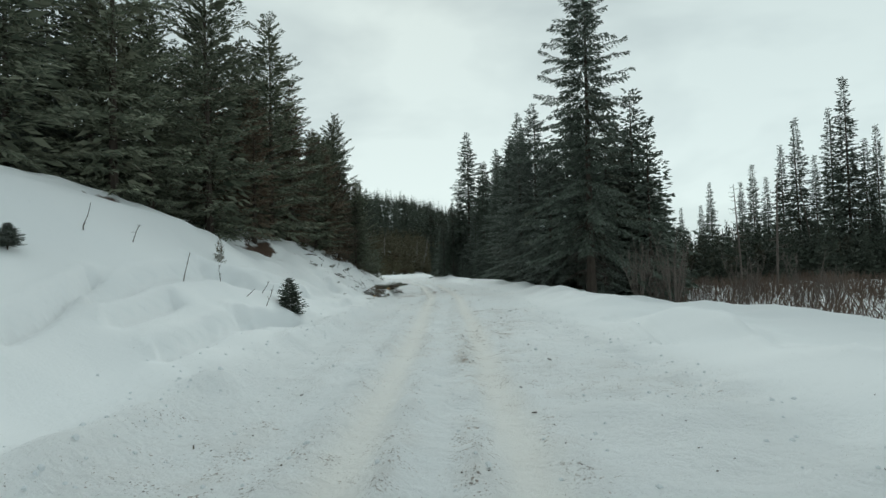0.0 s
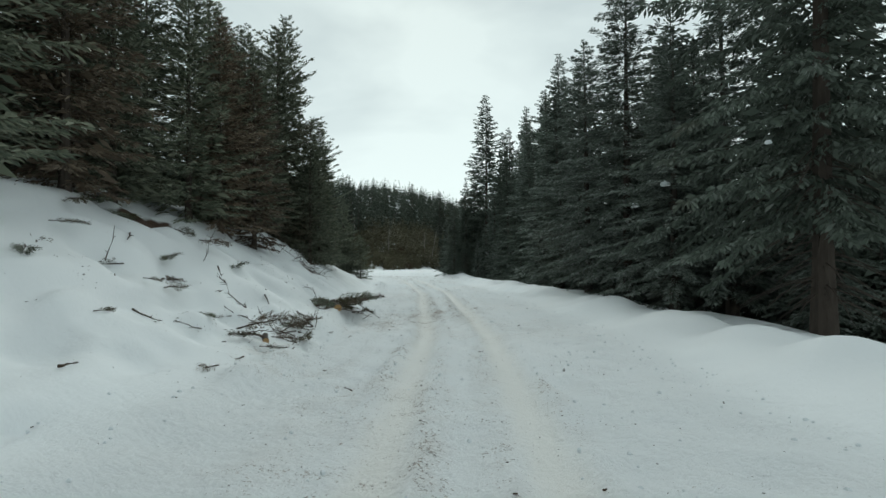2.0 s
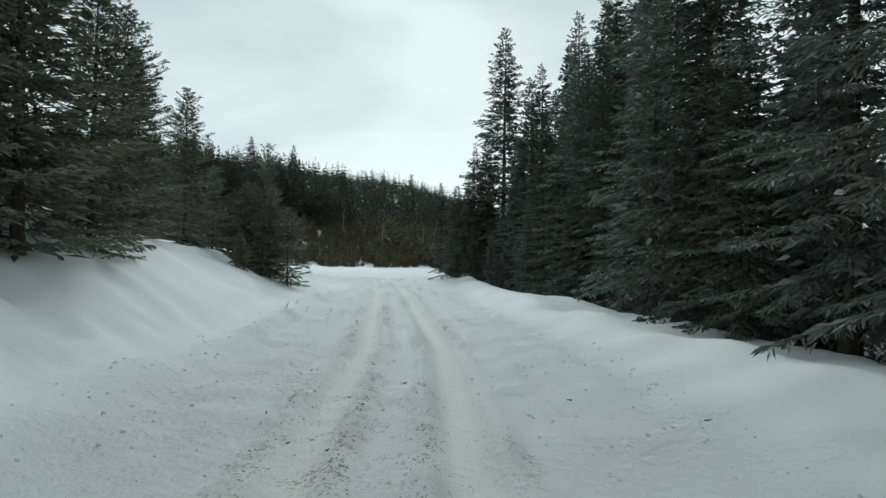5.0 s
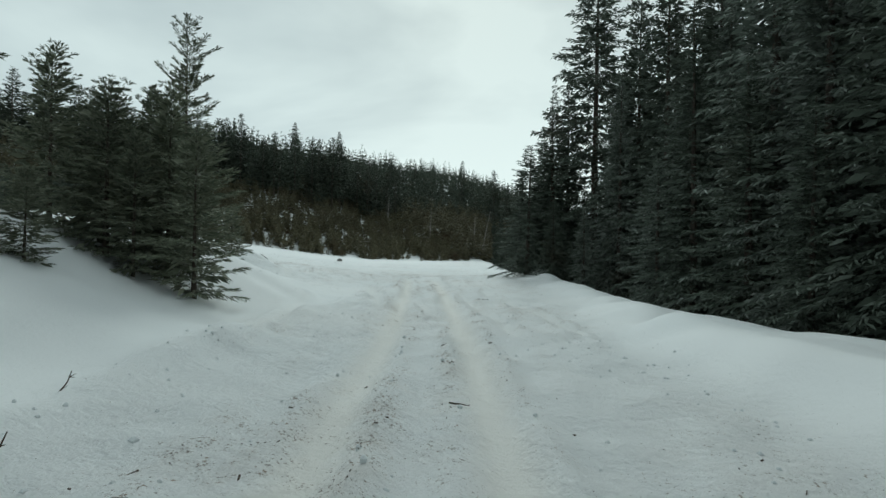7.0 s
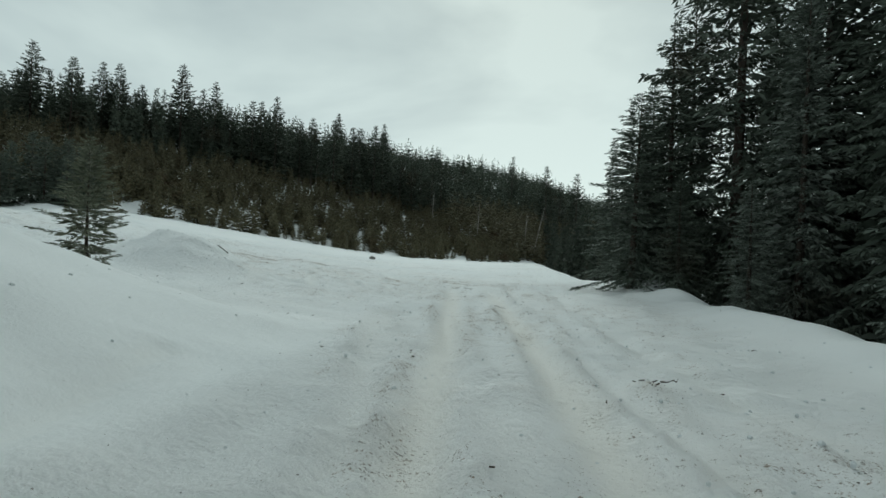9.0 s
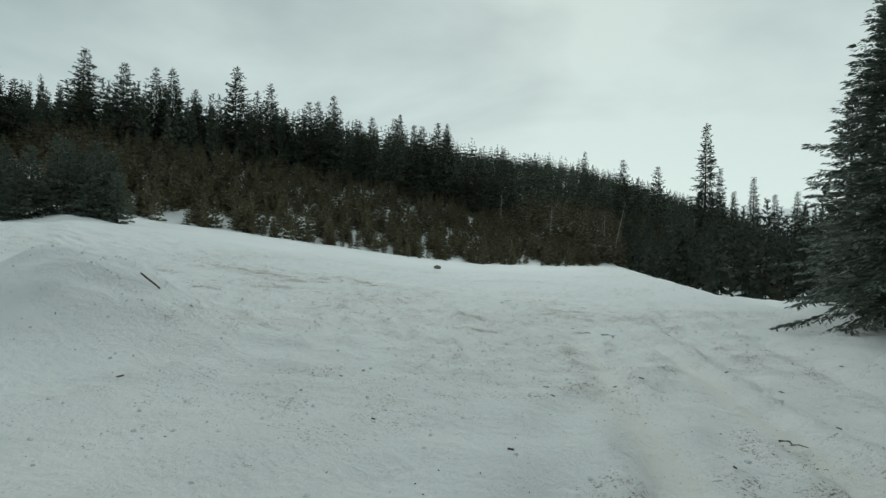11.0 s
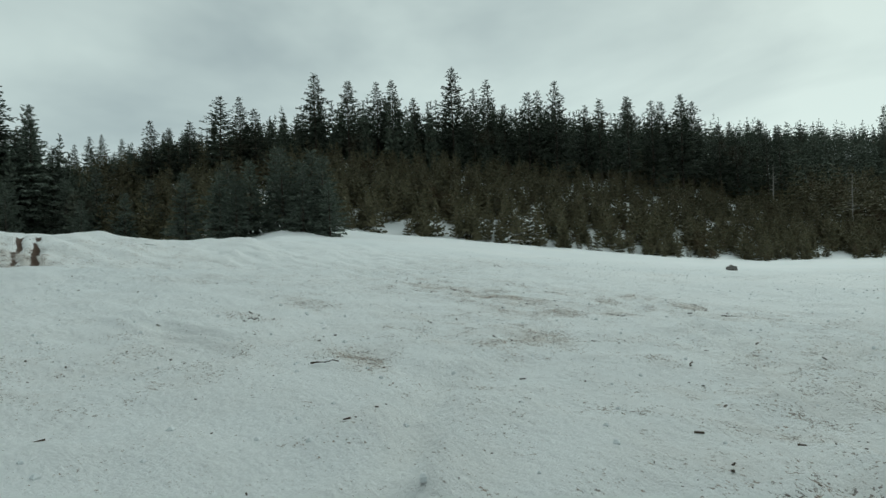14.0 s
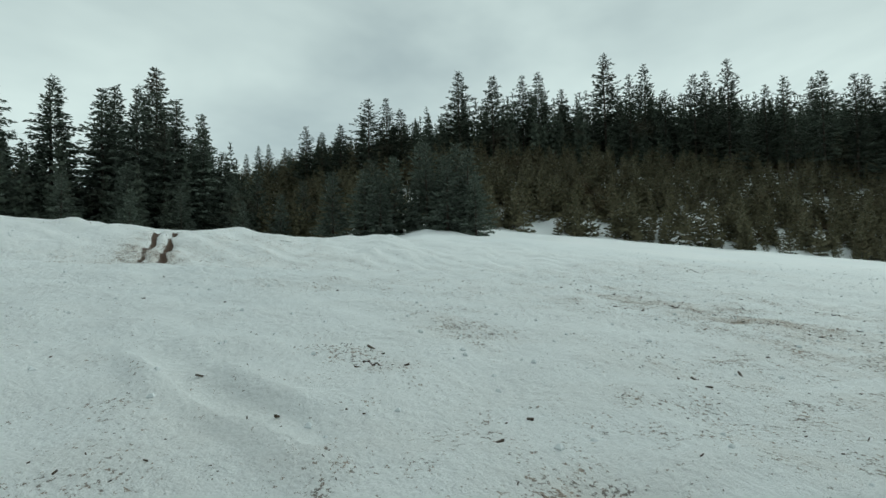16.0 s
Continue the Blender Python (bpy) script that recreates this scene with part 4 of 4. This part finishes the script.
def up(x, y, lift=0.0):
    """The height of the snow at a place, ruts and heaps included."""
    z = ground_z(np.array([x]), np.array([y]))[0] + surface_relief(np.array([float(x)]), np.array([float(y)]))[0][0]
    return float(z) + lift


def stick(name, label, category, a, b, thick, bends=3, wood=WOOD, forks=0, seed=0, group="", tip=0.35):
    """A crooked stick from a to b, with side shoots."""
    r = np.random.default_rng(seed)
    ob = new(name)
    ob.location = a
    a, b = Vector(a), Vector(b)
    span = b - a
    pts = [Vector((0, 0, 0))]
    for k in range(1, bends + 1):
        s = k / (bends + 1)
        pts.append(span * s + Vector(r.normal(0, .035 * span.length, 3).tolist()))
    pts.append(span)
    bm = bmesh.new()
    tube(bm, pts, [thick * (1 - (1 - tip) * k / (len(pts) - 1)) for k in range(len(pts))], 6)
    part("stem", bm, wood, ob)
    for k in range(forks):
        s = r.uniform(.25, .95)
        foot = span * s
        i = min(int(s * (bends + 1)), bends)
        foot = pts[i].lerp(pts[i + 1], s * (bends + 1) - i)
        way = (span.normalized() + Vector(r.normal(0, .7, 3).tolist())).normalized()
        way.z = abs(way.z) if abs(span.normalized().z) > .4 else way.z * .12 + .02
        far = r.uniform(.08, .22) * span.length
        bm = bmesh.new()
        tube(bm, [foot, foot + way * far * .5, foot + way * far + Vector((0, 0, -.04 * far))], [thick * .5, thick * .35, thick * .15], 5)
        part("twig", bm, wood, ob)
    return tagged(ob, label, category, group)


def bough(seed, length, spread):
    """Sprays along a limb that lies on its side."""
    r = np.random.default_rng(seed)
    out = []
    n = int(length / .011)
    s = r.uniform(.15, 1, n)
    a = np.where(r.random(n) < .5, 1, -1) * r.uniform(.3, 1.2, n)
    aside = np.sign(a) * spread * (1.05 - s) * r.uniform(0, .75, n)
    start = np.stack([s * length + .5 * np.abs(aside), aside, .06 + .25 * spread * s * (1 - s) + r.normal(0, .04, n)], 1)
    for k in range(3):
        way = np.stack([np.cos(a), np.sin(a), r.uniform(-.2, .5, n)], 1)
        size = .35 * spread * r.uniform(.3, .9, n) + .07
        out.append(blades(start + way * (.3 * k * size)[:, None], way, size * .6, size * .07 + .010, r))
    return np.concatenate(out)


def cut_bough(seed, length=1.9, spread=.7, needles=None):
    r = np.random.default_rng(seed)
    ob = new("pine_bough")
    bm = bmesh.new()
    tube(bm, [(0, 0, .05), (.35 * length, .03, .09), (.7 * length, -.03, .1), (length, 0, .06)], [.035, .028, .018, .006], 6)
    part("stem", bm, WOOD, ob)
    for k in range(5):
        s, side = r.uniform(.25, .85) * length, r.choice([-1, 1])
        far = r.uniform(.25, .6) * spread
        bm = bmesh.new()
        tube(bm, [(s, 0, .08), (s + .5 * far, side * .45 * far, .12), (s + .9 * far, side * far, .1)], [.014, .01, .004], 4)
        part("twig", bm, WOOD, ob)
    part("needles", quads_mesh("needles", bough(seed + 1, length, spread)), needles or DRY, ob)
    return tagged(ob, "broken pine bough with withered needles lying on the snow", "branch", "cut boughs")


# brushwood thrown down at the foot of the bank
BOUGHS = [cut_bough(500), cut_bough(510, 2.3, .9, PINE), cut_bough(520, 1.5, .6), cut_bough(530, 2.0, .8, RUSTY)]
heap = np.random.default_rng(31)
for k in range(44):
    if k < 26:    # the main tangle
        x, y = -8.2 + heap.normal(0, .33), 34.2 + heap.normal(0, .6)
        lift, size, a = .02 + .16 * heap.random() * math.exp(-((y - 34.3) / 1.0) ** 2), heap.uniform(.3, .58), heap.uniform(0, 360)
    elif k < 38:  # a second, lower one
        x, y = -7.5 + heap.normal(0, .28), 28.9 + heap.normal(0, 1.3)
        lift, size, a = .02 + .08 * heap.random(), heap.uniform(.3, .55), heap.uniform(0, 360)
    else:         # strays up the bank
        y = heap.uniform(24, 33)
        x = float(road_x(y)) - heap.uniform(4.6, 7.4)
        lift, size, a = .02, heap.uniform(.2, .4), heap.uniform(0, 360)
    m = pose(x, y, up(x, y, lift), heap.uniform(-30, 30), heap.uniform(-12, 8), a) @ Matrix.Scale(size, 4)
    if k < 4:
        BOUGHS[k].matrix_basis = m
    else:
        copy_thing(BOUGHS[k % 4], m @ Matrix.Scale(1 / BOUGHS[k % 4].scale.x, 4))


def cut_log():
    ob = new("cut_log")
    bm = bmesh.new()
    tube(bm, [(0, 0, 0), (.3, .01, .01), (.6, .02, .0), (1.0, 0, .02)], [.12, .117, .115, .11], 12)
    part("bark", bm, BARK, ob)
    for x0, x1, r in ((-.012, .004, .118), (.996, 1.012, .1)):
        bm = bmesh.new()
        tube(bm, [(x0, 0, 0 if x0 < 1 else .02), (x1, 0, 0 if x0 < 1 else .02)], [r, r], 12)
        part("cut_face", bm, CUT, ob, "fresh yellow sawn end")
    for k in range(3):
        bm = bmesh.new()
        tube(bm, [(.25 + .25 * k, .1, .06), (.3 + .25 * k, .22 + .1 * k, .16)], [.03, .02], 6)
        part("stub", bm, BARK, ob)
    return tagged(ob, "short sawn pine log with a fresh yellow end", "log")


LOG = cut_log()
LOG.matrix_basis = pose(-7.75, 33.1, up(-7.75, 33.1, .05), 0, -5, 118)
stump = copy_thing(LOG, pose(-7.17, 27.4, up(-7.17, 27.4, .02), 0, -5, 118) @ Matrix.Scale(.5, 4))
stump["label"] = "small split piece of yellow firewood on the snow"
# dead limb slid down the bank, and canes standing in it
for k in range(4):
    a, b = (-12.5 - .15 * k, 35.6 + .7 * k), (-10.9 - .12 * k, 40.6 + .25 * k)
    stick("fallen_branch", "long bare dead branch lying down the snowy bank", "branch", (*a, up(*a, .30)), (*b, up(*b, .04)), .016, 5, forks=16, seed=3 + k, group="fallen branches")
for k, (x, y, tall, lean) in enumerate([(-8.16, 9.35, .53, .1), (-7.94, 10.4, .36, .12), (-7.12, 10.9, .62, .12), (-7.1, 12.35, .45, -.02), (-6.66, 12.7, .14, .25), (-6.9, 14.1, .3, .2), (-6.23, 12.95, .5, .2), (-10.3, 20, .7, .2), (-9.6, 26.2, .6, .15), (-9.9, 29.6, .7, .3), (-12.2, 55.4, .2, .1), (-13.2, 56.8, .2, .1), (-11.9, 53.2, .2, .08)]):
    stick("dead_cane", "thin bare brown stem standing in the snowy bank", "stem", (x, y, up(x, y, -.1)), (x + lean, y + .08, up(x, y, tall)), .012, 2, forks=3, seed=40 + k, group="stems on the bank")
for k in range(26):
    first = k < 15
    x = (-8.2 if first else -7.55) + heap.normal(0, .38)
    y = (34.3 if first else 29.0) + heap.normal(0, .7 if first else 1.1)
    a, far = heap.uniform(0, math.tau), heap.uniform(.5, 1.3) * (1 if first else .7)
    dx, dy = math.cos(a) * far, math.sin(a) * far
    stick("dead_stick", "bare grey-brown stick among thrown-down brushwood", "stick", (x, y, up(x, y, .04)), (x + dx, y + dy, up(x + dx, y + dy, .05 + heap.uniform(0, .3))), .013, 3, forks=5, seed=700 + k, group="brushwood sticks")
# scraps of bough and bark slid down the bank
for k, (x, y, size) in enumerate([(-10.3, 25.8, .3), (-9.5, 24.6, .26), (-8.9, 26.3, .24), (-8.1, 27.8, .28), (-8.9, 30.9, .3), (-9.9, 28.5, .32), (-8.8, 28.4, .24), (-6.8, 25.9, .34), (-8.3, 26.9, .2), (-10.9, 29.1, .42), (-7.9, 29.9, .3), (-7.3, 27.9, .3), (-11.7, 29.0, .5), (-11.9, 28.3, .55), (-11.2, 27.2, .45), (-10.6, 30.6, .5), (-11.4, 30.6, .5), (-10.0, 31.6, .4), (-7.0, 26.8, .32), (-6.7, 25.0, .3)]):
    copy_thing(BOUGHS[k % 4], pose(x, y, up(x, y, .02), heap.uniform(-15, 15), heap.uniform(0, 14), heap.uniform(0, 360)) @ Matrix.Scale(size / BOUGHS[k % 4].scale.x, 4))
for k, (x, y, far, a) in enumerate([(-8.7, 30.4, 1.1, -50), (-8.2, 31.2, .8, -40), (-7.3, 29.2, 1.0, 60), (-9.3, 27.4, .6, -60), (-9.6, 29.8, .8, -45), (-10.2, 27.6, .7, -55), (-8.4, 25.4, .4, 20), (-7.4, 23.0, .2, 70)]):
    dx, dy = math.cos(radians(a)) * far, math.sin(radians(a)) * far
    stick("dead_stick", "bare grey-brown stick lying on the snowy bank", "stick", (x, y, up(x, y, .03)), (x + dx, y + dy, up(x + dx, y + dy, .05)), .02, 3, forks=2, seed=760 + k, group="brushwood sticks")
# scraps on the road and the landing
for k, (x, y, far, a) in enumerate([(-.2, 19.5, .7, 20), (-17.6, 84.3, .9, 60), (-17.9, 84.6, .8, 150), (-17.3, 84.1, .6, 100), (-28.1, 90.9, .5, 30), (-28.7, 82.6, .5, 60), (-31.3, 83.0, .45, 10), (-39.7, 96.9, 1.2, 5), (-11.1, 70.2, .5, 45), (-4.7, 25.0, .5, 130), (-1.7, 26.5, .4, 80), (-9.4, 58.0, .4, 15), (-14.9, 78.0, .6, 35), (-26.5, 86.0, .4, 110), (-33.0, 88.5, .5, 160), (-22.0, 90.0, .4, 75), (-44.6, 84.6, .7, 95)]):
    far *= .55
    dx, dy = math.cos(radians(a)) * far, math.sin(radians(a)) * far
    stick("twig_scrap", "broken dark twig lying on the trodden snow", "twig", (x, y, up(x, y, .03)), (x + dx, y + dy, up(x + dx, y + dy, .03)), .011, 3, forks=4, seed=70 + k, group="twigs on the snow")
stick("wooden_stake", "thin grey pole stuck slanting in the snow heap", "pole", (-24.02, 78.05, up(-24.02, 78.05, .03)), (-24.32, 77.9, up(-24.32, 77.9, .10)), .018, 2, seed=90, tip=.8)


def boulder(seed, x, y, size, label):
    r = np.random.default_rng(seed)
    bm = bmesh.new()
    bmesh.ops.create_icosphere(bm, subdivisions=3, radius=1)
    for v in bm.verts:
        v.co *= .8 + .3 * noise.noise(v.co * 1.3 + Vector((seed, 0, 0))) + .1 * noise.noise(v.co * 4)
        v.co.z *= .7
    me = bpy.data.meshes.new("stone")
    bm.to_mesh(me)
    bm.free()
    me.materials.append(STONE)
    ob = tagged(new("stone", me), label, "stone")
    ob.matrix_basis = pose(x, y, up(x, y, .2 * size), 0, 0, 40) @ Matrix.Scale(size, 4)


boulder(1, -37.5, 116.5, .42, "grey stone showing through the snow of the landing")


def bare_shrub(seed, tall, stems=9):
    """A leafless bush of forked canes."""
    r = np.random.default_rng(seed)
    ob = new("bare_shrub")
    for k in range(stems):
        bm = bmesh.new()
        a, lean = r.uniform(0, math.tau), r.uniform(.1, .55)
        h = tall * r.uniform(.6, 1.05)
        foot = Vector((math.cos(a) * .12, math.sin(a) * .12, -.2))
        top = Vector((math.cos(a) * lean * h, math.sin(a) * lean * h, h))
        pts = [foot, foot.lerp(top, .4) + Vector(r.normal(0, .05, 3).tolist()), foot.lerp(top, .75) + Vector(r.normal(0, .07, 3).tolist()), top]
        tube(bm, pts, [.026 * tall / 3, .02 * tall / 3, .013 * tall / 3, .004], 5)
        for _ in range(9):
            s = r.uniform(.3, .95)
            p = foot.lerp(top, s)
            b = r.uniform(0, math.tau)
            far = r.uniform(.12, .35) * h * (1.1 - s)
            q = p + Vector((math.cos(b) * far * .6, math.sin(b) * far * .6, far))
            tube(bm, [p, p.lerp(q, .5) + Vector((0, 0, -.05 * far)), q], [.009, .007, .003], 4)
            for _ in range(3):
                w = q + Vector(r.normal(0, .25 * far + .03, 3).tolist()) + Vector((0, 0, .12))
                tube(bm, [p.lerp(q, r.uniform(.3, .9)), w], [.005, .002], 3)
        part("cane", bm, GREYBARK, ob)
    return tagged(ob, "leafless grey-brown shrub standing in the snow", "shrub", "shrubs by the flat")


SHRUBS = [bare_shrub(600 + k, 3.0 + .5 * k) for k in range(3)]
ROWS = [(7.8, 30.5), (9.4, 33.0), (6.2, 27.5), (8.6, 26.0), (11.5, 29.0), (10.5, 36.5), (13.5, 33.5), (7.2, 36.0), (15.5, 28.5), (12.5, 25.0), (18.0, 33.0), (6.9, 24.2), (20.5, 27.0), (16.5, 39.0), (23.0, 35.0), (26.0, 29.0)]
for k, (x, y) in enumerate(ROWS):
    s = heap.uniform(.6, 1.15)
    m = pose(x, y, up(x, y), 0, 0, heap.uniform(0, 360)) @ Matrix.Scale(s, 4)
    if k < 3:
        SHRUBS[k].matrix_basis = m
    else:
        copy_thing(SHRUBS[k % 3], m @ Matrix.Scale(1 / SHRUBS[k % 3].scale.x, 4))


def reed_flat():
    """Dry stalks and low brush over the damp flat."""
    r = np.random.default_rng(9)
    n = 60000
    x, y = r.uniform(8, 75, n), r.uniform(12, 115, n)
    keep = (x - road_x(y) > 11 + 2 * hash_noise(x / 5, y / 5, 61)) & (hash_noise(x / 3.5, y / 3.5, 62) > -.55) & (x > .27 * y)
    x, y = x[keep], y[keep]
    z = ground_z(x, y) - .05
    n = len(x)
    tall = r.uniform(.5, 1.8, n) * (1 + .5 * hash_noise(x / 6, y / 6, 63))
    way = np.stack([r.normal(0, .3, n), r.normal(0, .3, n), np.ones(n)], 1)
    q = blades(np.stack([x, y, z], 1), way, tall, .02 + .022 * tall, r)
    me = quads_mesh("dry_brush", q)
    me.materials.append(REED)
    return tagged(new("dry_brush", me), "reddish-brown dry brush and reeds over the snowy flat", "brush", kind="stuff")


reed_flat()


def snag(x, y, tall, lean, seed, wood=PALE):
    r = np.random.default_rng(seed)
    ob = new("dead_tree")
    bm = bmesh.new()
    tube(bm, [(0, 0, -.4), (lean * .3, 0, tall * .35), (lean * .65, .1, tall * .7), (lean, .1, tall)], [.1, .085, .06, .02], 7)
    part("trunk", bm, wood, ob)
    for k in range(26):
        s, a = r.uniform(.35, .97), r.uniform(0, math.tau)
        far = (1.15 - s) * tall * .1 + .3
        p = Vector((lean * s, .1 * s, tall * s))
        bm = bmesh.new()
        tube(bm, [p, p + Vector((math.cos(a) * far * .5, math.sin(a) * far * .5, -.1 * far)), p + Vector((math.cos(a) * far, math.sin(a) * far, .05 * far))], [.03, .02, .008], 4)
        part("limb", bm, wood, ob)
    ob.matrix_basis = pose(x, y, float(ground_z(x, y)), 0, 0, 0)
    return tagged(ob, "bleached dead conifer without bark or needles", "dead tree", "dead trees")


for k, (x, y, tall, lean) in enumerate([(-34, 205, 14, 2.6), (-36.5, 206, 11, .3), (-47, 196, 10, .2), (50, 96, 20, -2.6), (-75, 164, 9, .3), (-58, 192, 9, .2), (21, 46, 10, .5), (24, 60, 11, -.4)]):
    snag(x, y, tall, lean, 700 + k, GREYBARK if x > 0 else PALE)


def snow_cap(x, y, z, size, seed):
    """A cushion of snow caught on a branch."""
    bm = bmesh.new()
    bmesh.ops.create_icosphere(bm, subdivisions=3, radius=1)
    for v in bm.verts:
        v.co *= .85 + .3 * noise.noise(v.co * 1.6 + Vector((seed, 0, 0)))
        v.co.z *= .8 if v.co.z > 0 else .4
    me = bpy.data.meshes.new("snow_cushion")
    bm.to_mesh(me)
    bm.free()
    me.materials.append(CLUMP)
    for p in me.polygons:
        p.use_smooth = True
    ob = tagged(new("snow_cushion", me), "round cushion of snow caught on a spruce branch", "snow", "snow on branches")
    ob.matrix_basis = pose(x, y, z) @ Matrix.Scale(size, 4)


for k, (x, y, z, size) in enumerate([(1.45, 36.3, 3.62, .17), (2.05, 34.9, 4.1, .17), (2.6, 31.4, 5.6, .10), (1.2, 42.6, 3.3, .10), (.2, 48.0, 3.0, .09), (3.0, 30.2, 4.3, .09), (1.0, 45.0, 4.2, .08)]):
    snow_cap(x, y, z, size, k)


def scattered(r, count, where):
    """Places on the snow, picked by a density."""
    out = []
    while sum(len(a) for a in out) < count:
        x, y = r.uniform(-46, 6, 20000), r.uniform(3, 118, 20000)
        keep = r.random(20000) < 2.6 * where(x, y)
        out.append(np.stack([x[keep], y[keep]], 1))
    xy = np.concatenate(out)[:count]
    z = ground_z(xy[:, 0], xy[:, 1]) + surface_relief(xy[:, 0], xy[:, 1])[0]
    return np.column_stack([xy, z])


def crumbs_density(x, y):
    relief, grime, soil, worn, scrape, lane = surface_relief(x, y)
    d = road_x(y) - x
    clump = np.clip(2.4 * hash_noise(x * .9, y * .8, 93) - .5, 0, 1) + .04
    slide = .4 * clump * np.exp(-(((y - 29) / 6) ** 2 + ((d - 6) / 2.2) ** 2)) + .25 * np.exp(-(((y - 31) / 5) ** 2 + ((d - 3.9) / .9) ** 2))
    return np.clip(.02 * worn + .9 * np.clip(grime - .16, 0, 1) + slide + .15 * np.clip(soil - .3, 0, 1), 0, 1) * (y < 112)


def litter():
    """Chips of bark, needles and broken twigs trodden into the snow."""
    r = np.random.default_rng(41)
    at = scattered(r, 11000, crumbs_density)
    n = len(at)
    a, tilt = r.uniform(0, math.tau, n), r.normal(0, .25, n)
    far = r.uniform(.003, .010, n) * np.where(r.random(n) < .08, 4.0, 1.0)
    along = np.stack([np.cos(a), np.sin(a), tilt], 1) * far[:, None]
    wide = np.stack([-np.sin(a), np.cos(a), r.normal(0, .2, n)], 1) * np.minimum(far * r.uniform(.12, .4, n), .007)[:, None]
    tall = np.zeros((n, 3))
    tall[:, 2] = np.minimum(far * .35, .006)
    corner = {}
    for i in (-1, 1):
        for j in (-1, 1):
            for k in (-1, 1):
                corner[i, j, k] = at + i * along + j * wide + k * tall + (0, 0, .004)
    faces = [((-1, -1, 1), (1, -1, 1), (1, 1, 1), (-1, 1, 1)), ((-1, -1, -1), (1, -1, -1), (1, -1, 1), (-1, -1, 1)), ((1, -1, -1), (1, 1, -1), (1, 1, 1), (1, -1, 1)),
             ((1, 1, -1), (-1, 1, -1), (-1, 1, 1), (1, 1, 1)), ((-1, 1, -1), (-1, -1, -1), (-1, -1, 1), (-1, 1, 1))]
    me = quads_mesh("bark_litter", np.concatenate([np.stack([corner[c] for c in f], 1) for f in faces]))
    me.materials.append(WOOD)
    return tagged(new("bark_litter", me), "dark chips of bark and twigs strewn over the snow", "litter", kind="stuff")


def clods():
    """Loose lumps of snow thrown up by wheels."""
    r = np.random.default_rng(43)

    def density(x, y):
        relief, grime, soil, worn, scrape, lane = surface_relief(x, y)
        d = road_x(y) - x
        edge = np.exp(-((np.abs(d) - 3.4) / .5) ** 2) * (y < 62)
        return np.clip(.10 * worn + .25 * edge + .5 * np.exp(-(((x + 25.6) / 2) ** 2 + ((y - 77.8) / 1.7) ** 2)), 0, 1)
    at = scattered(r, 4500, density)
    n = len(at)
    size = r.uniform(.01, .028, n) * np.where(r.random(n) < .06, 1.4, 1)
    turn = r.uniform(0, math.tau, n)
    ring = [at + np.stack([np.cos(turn + k * math.tau / 4) * size * r.uniform(.8, 1.3, n), np.sin(turn + k * math.tau / 4) * size * r.uniform(.8, 1.3, n), size * .25], 1) for k in range(4)]
    low = [at + np.stack([np.cos(turn + k * math.tau / 4) * size * .9, np.sin(turn + k * math.tau / 4) * size * .9, -size], 1) for k in range(4)]
    top = [at + np.stack([np.cos(turn + k * math.tau / 4) * size * .4, np.sin(turn + k * math.tau / 4) * size * .4, size * .85], 1) for k in range(4)]
    quads = [np.stack(top, 1)]
    for a, b in ((low, ring), (ring, top)):
        quads += [np.stack([a[k], a[(k + 1) % 4], b[(k + 1) % 4], b[k]], 1) for k in range(4)]
    me = quads_mesh("snow_clods", np.concatenate(quads))
    me.materials.append(CLUMP)
    return tagged(new("snow_clods", me), "loose lumps of snow thrown up along the tracks", "snow", kind="stuff")


litter()
clods()
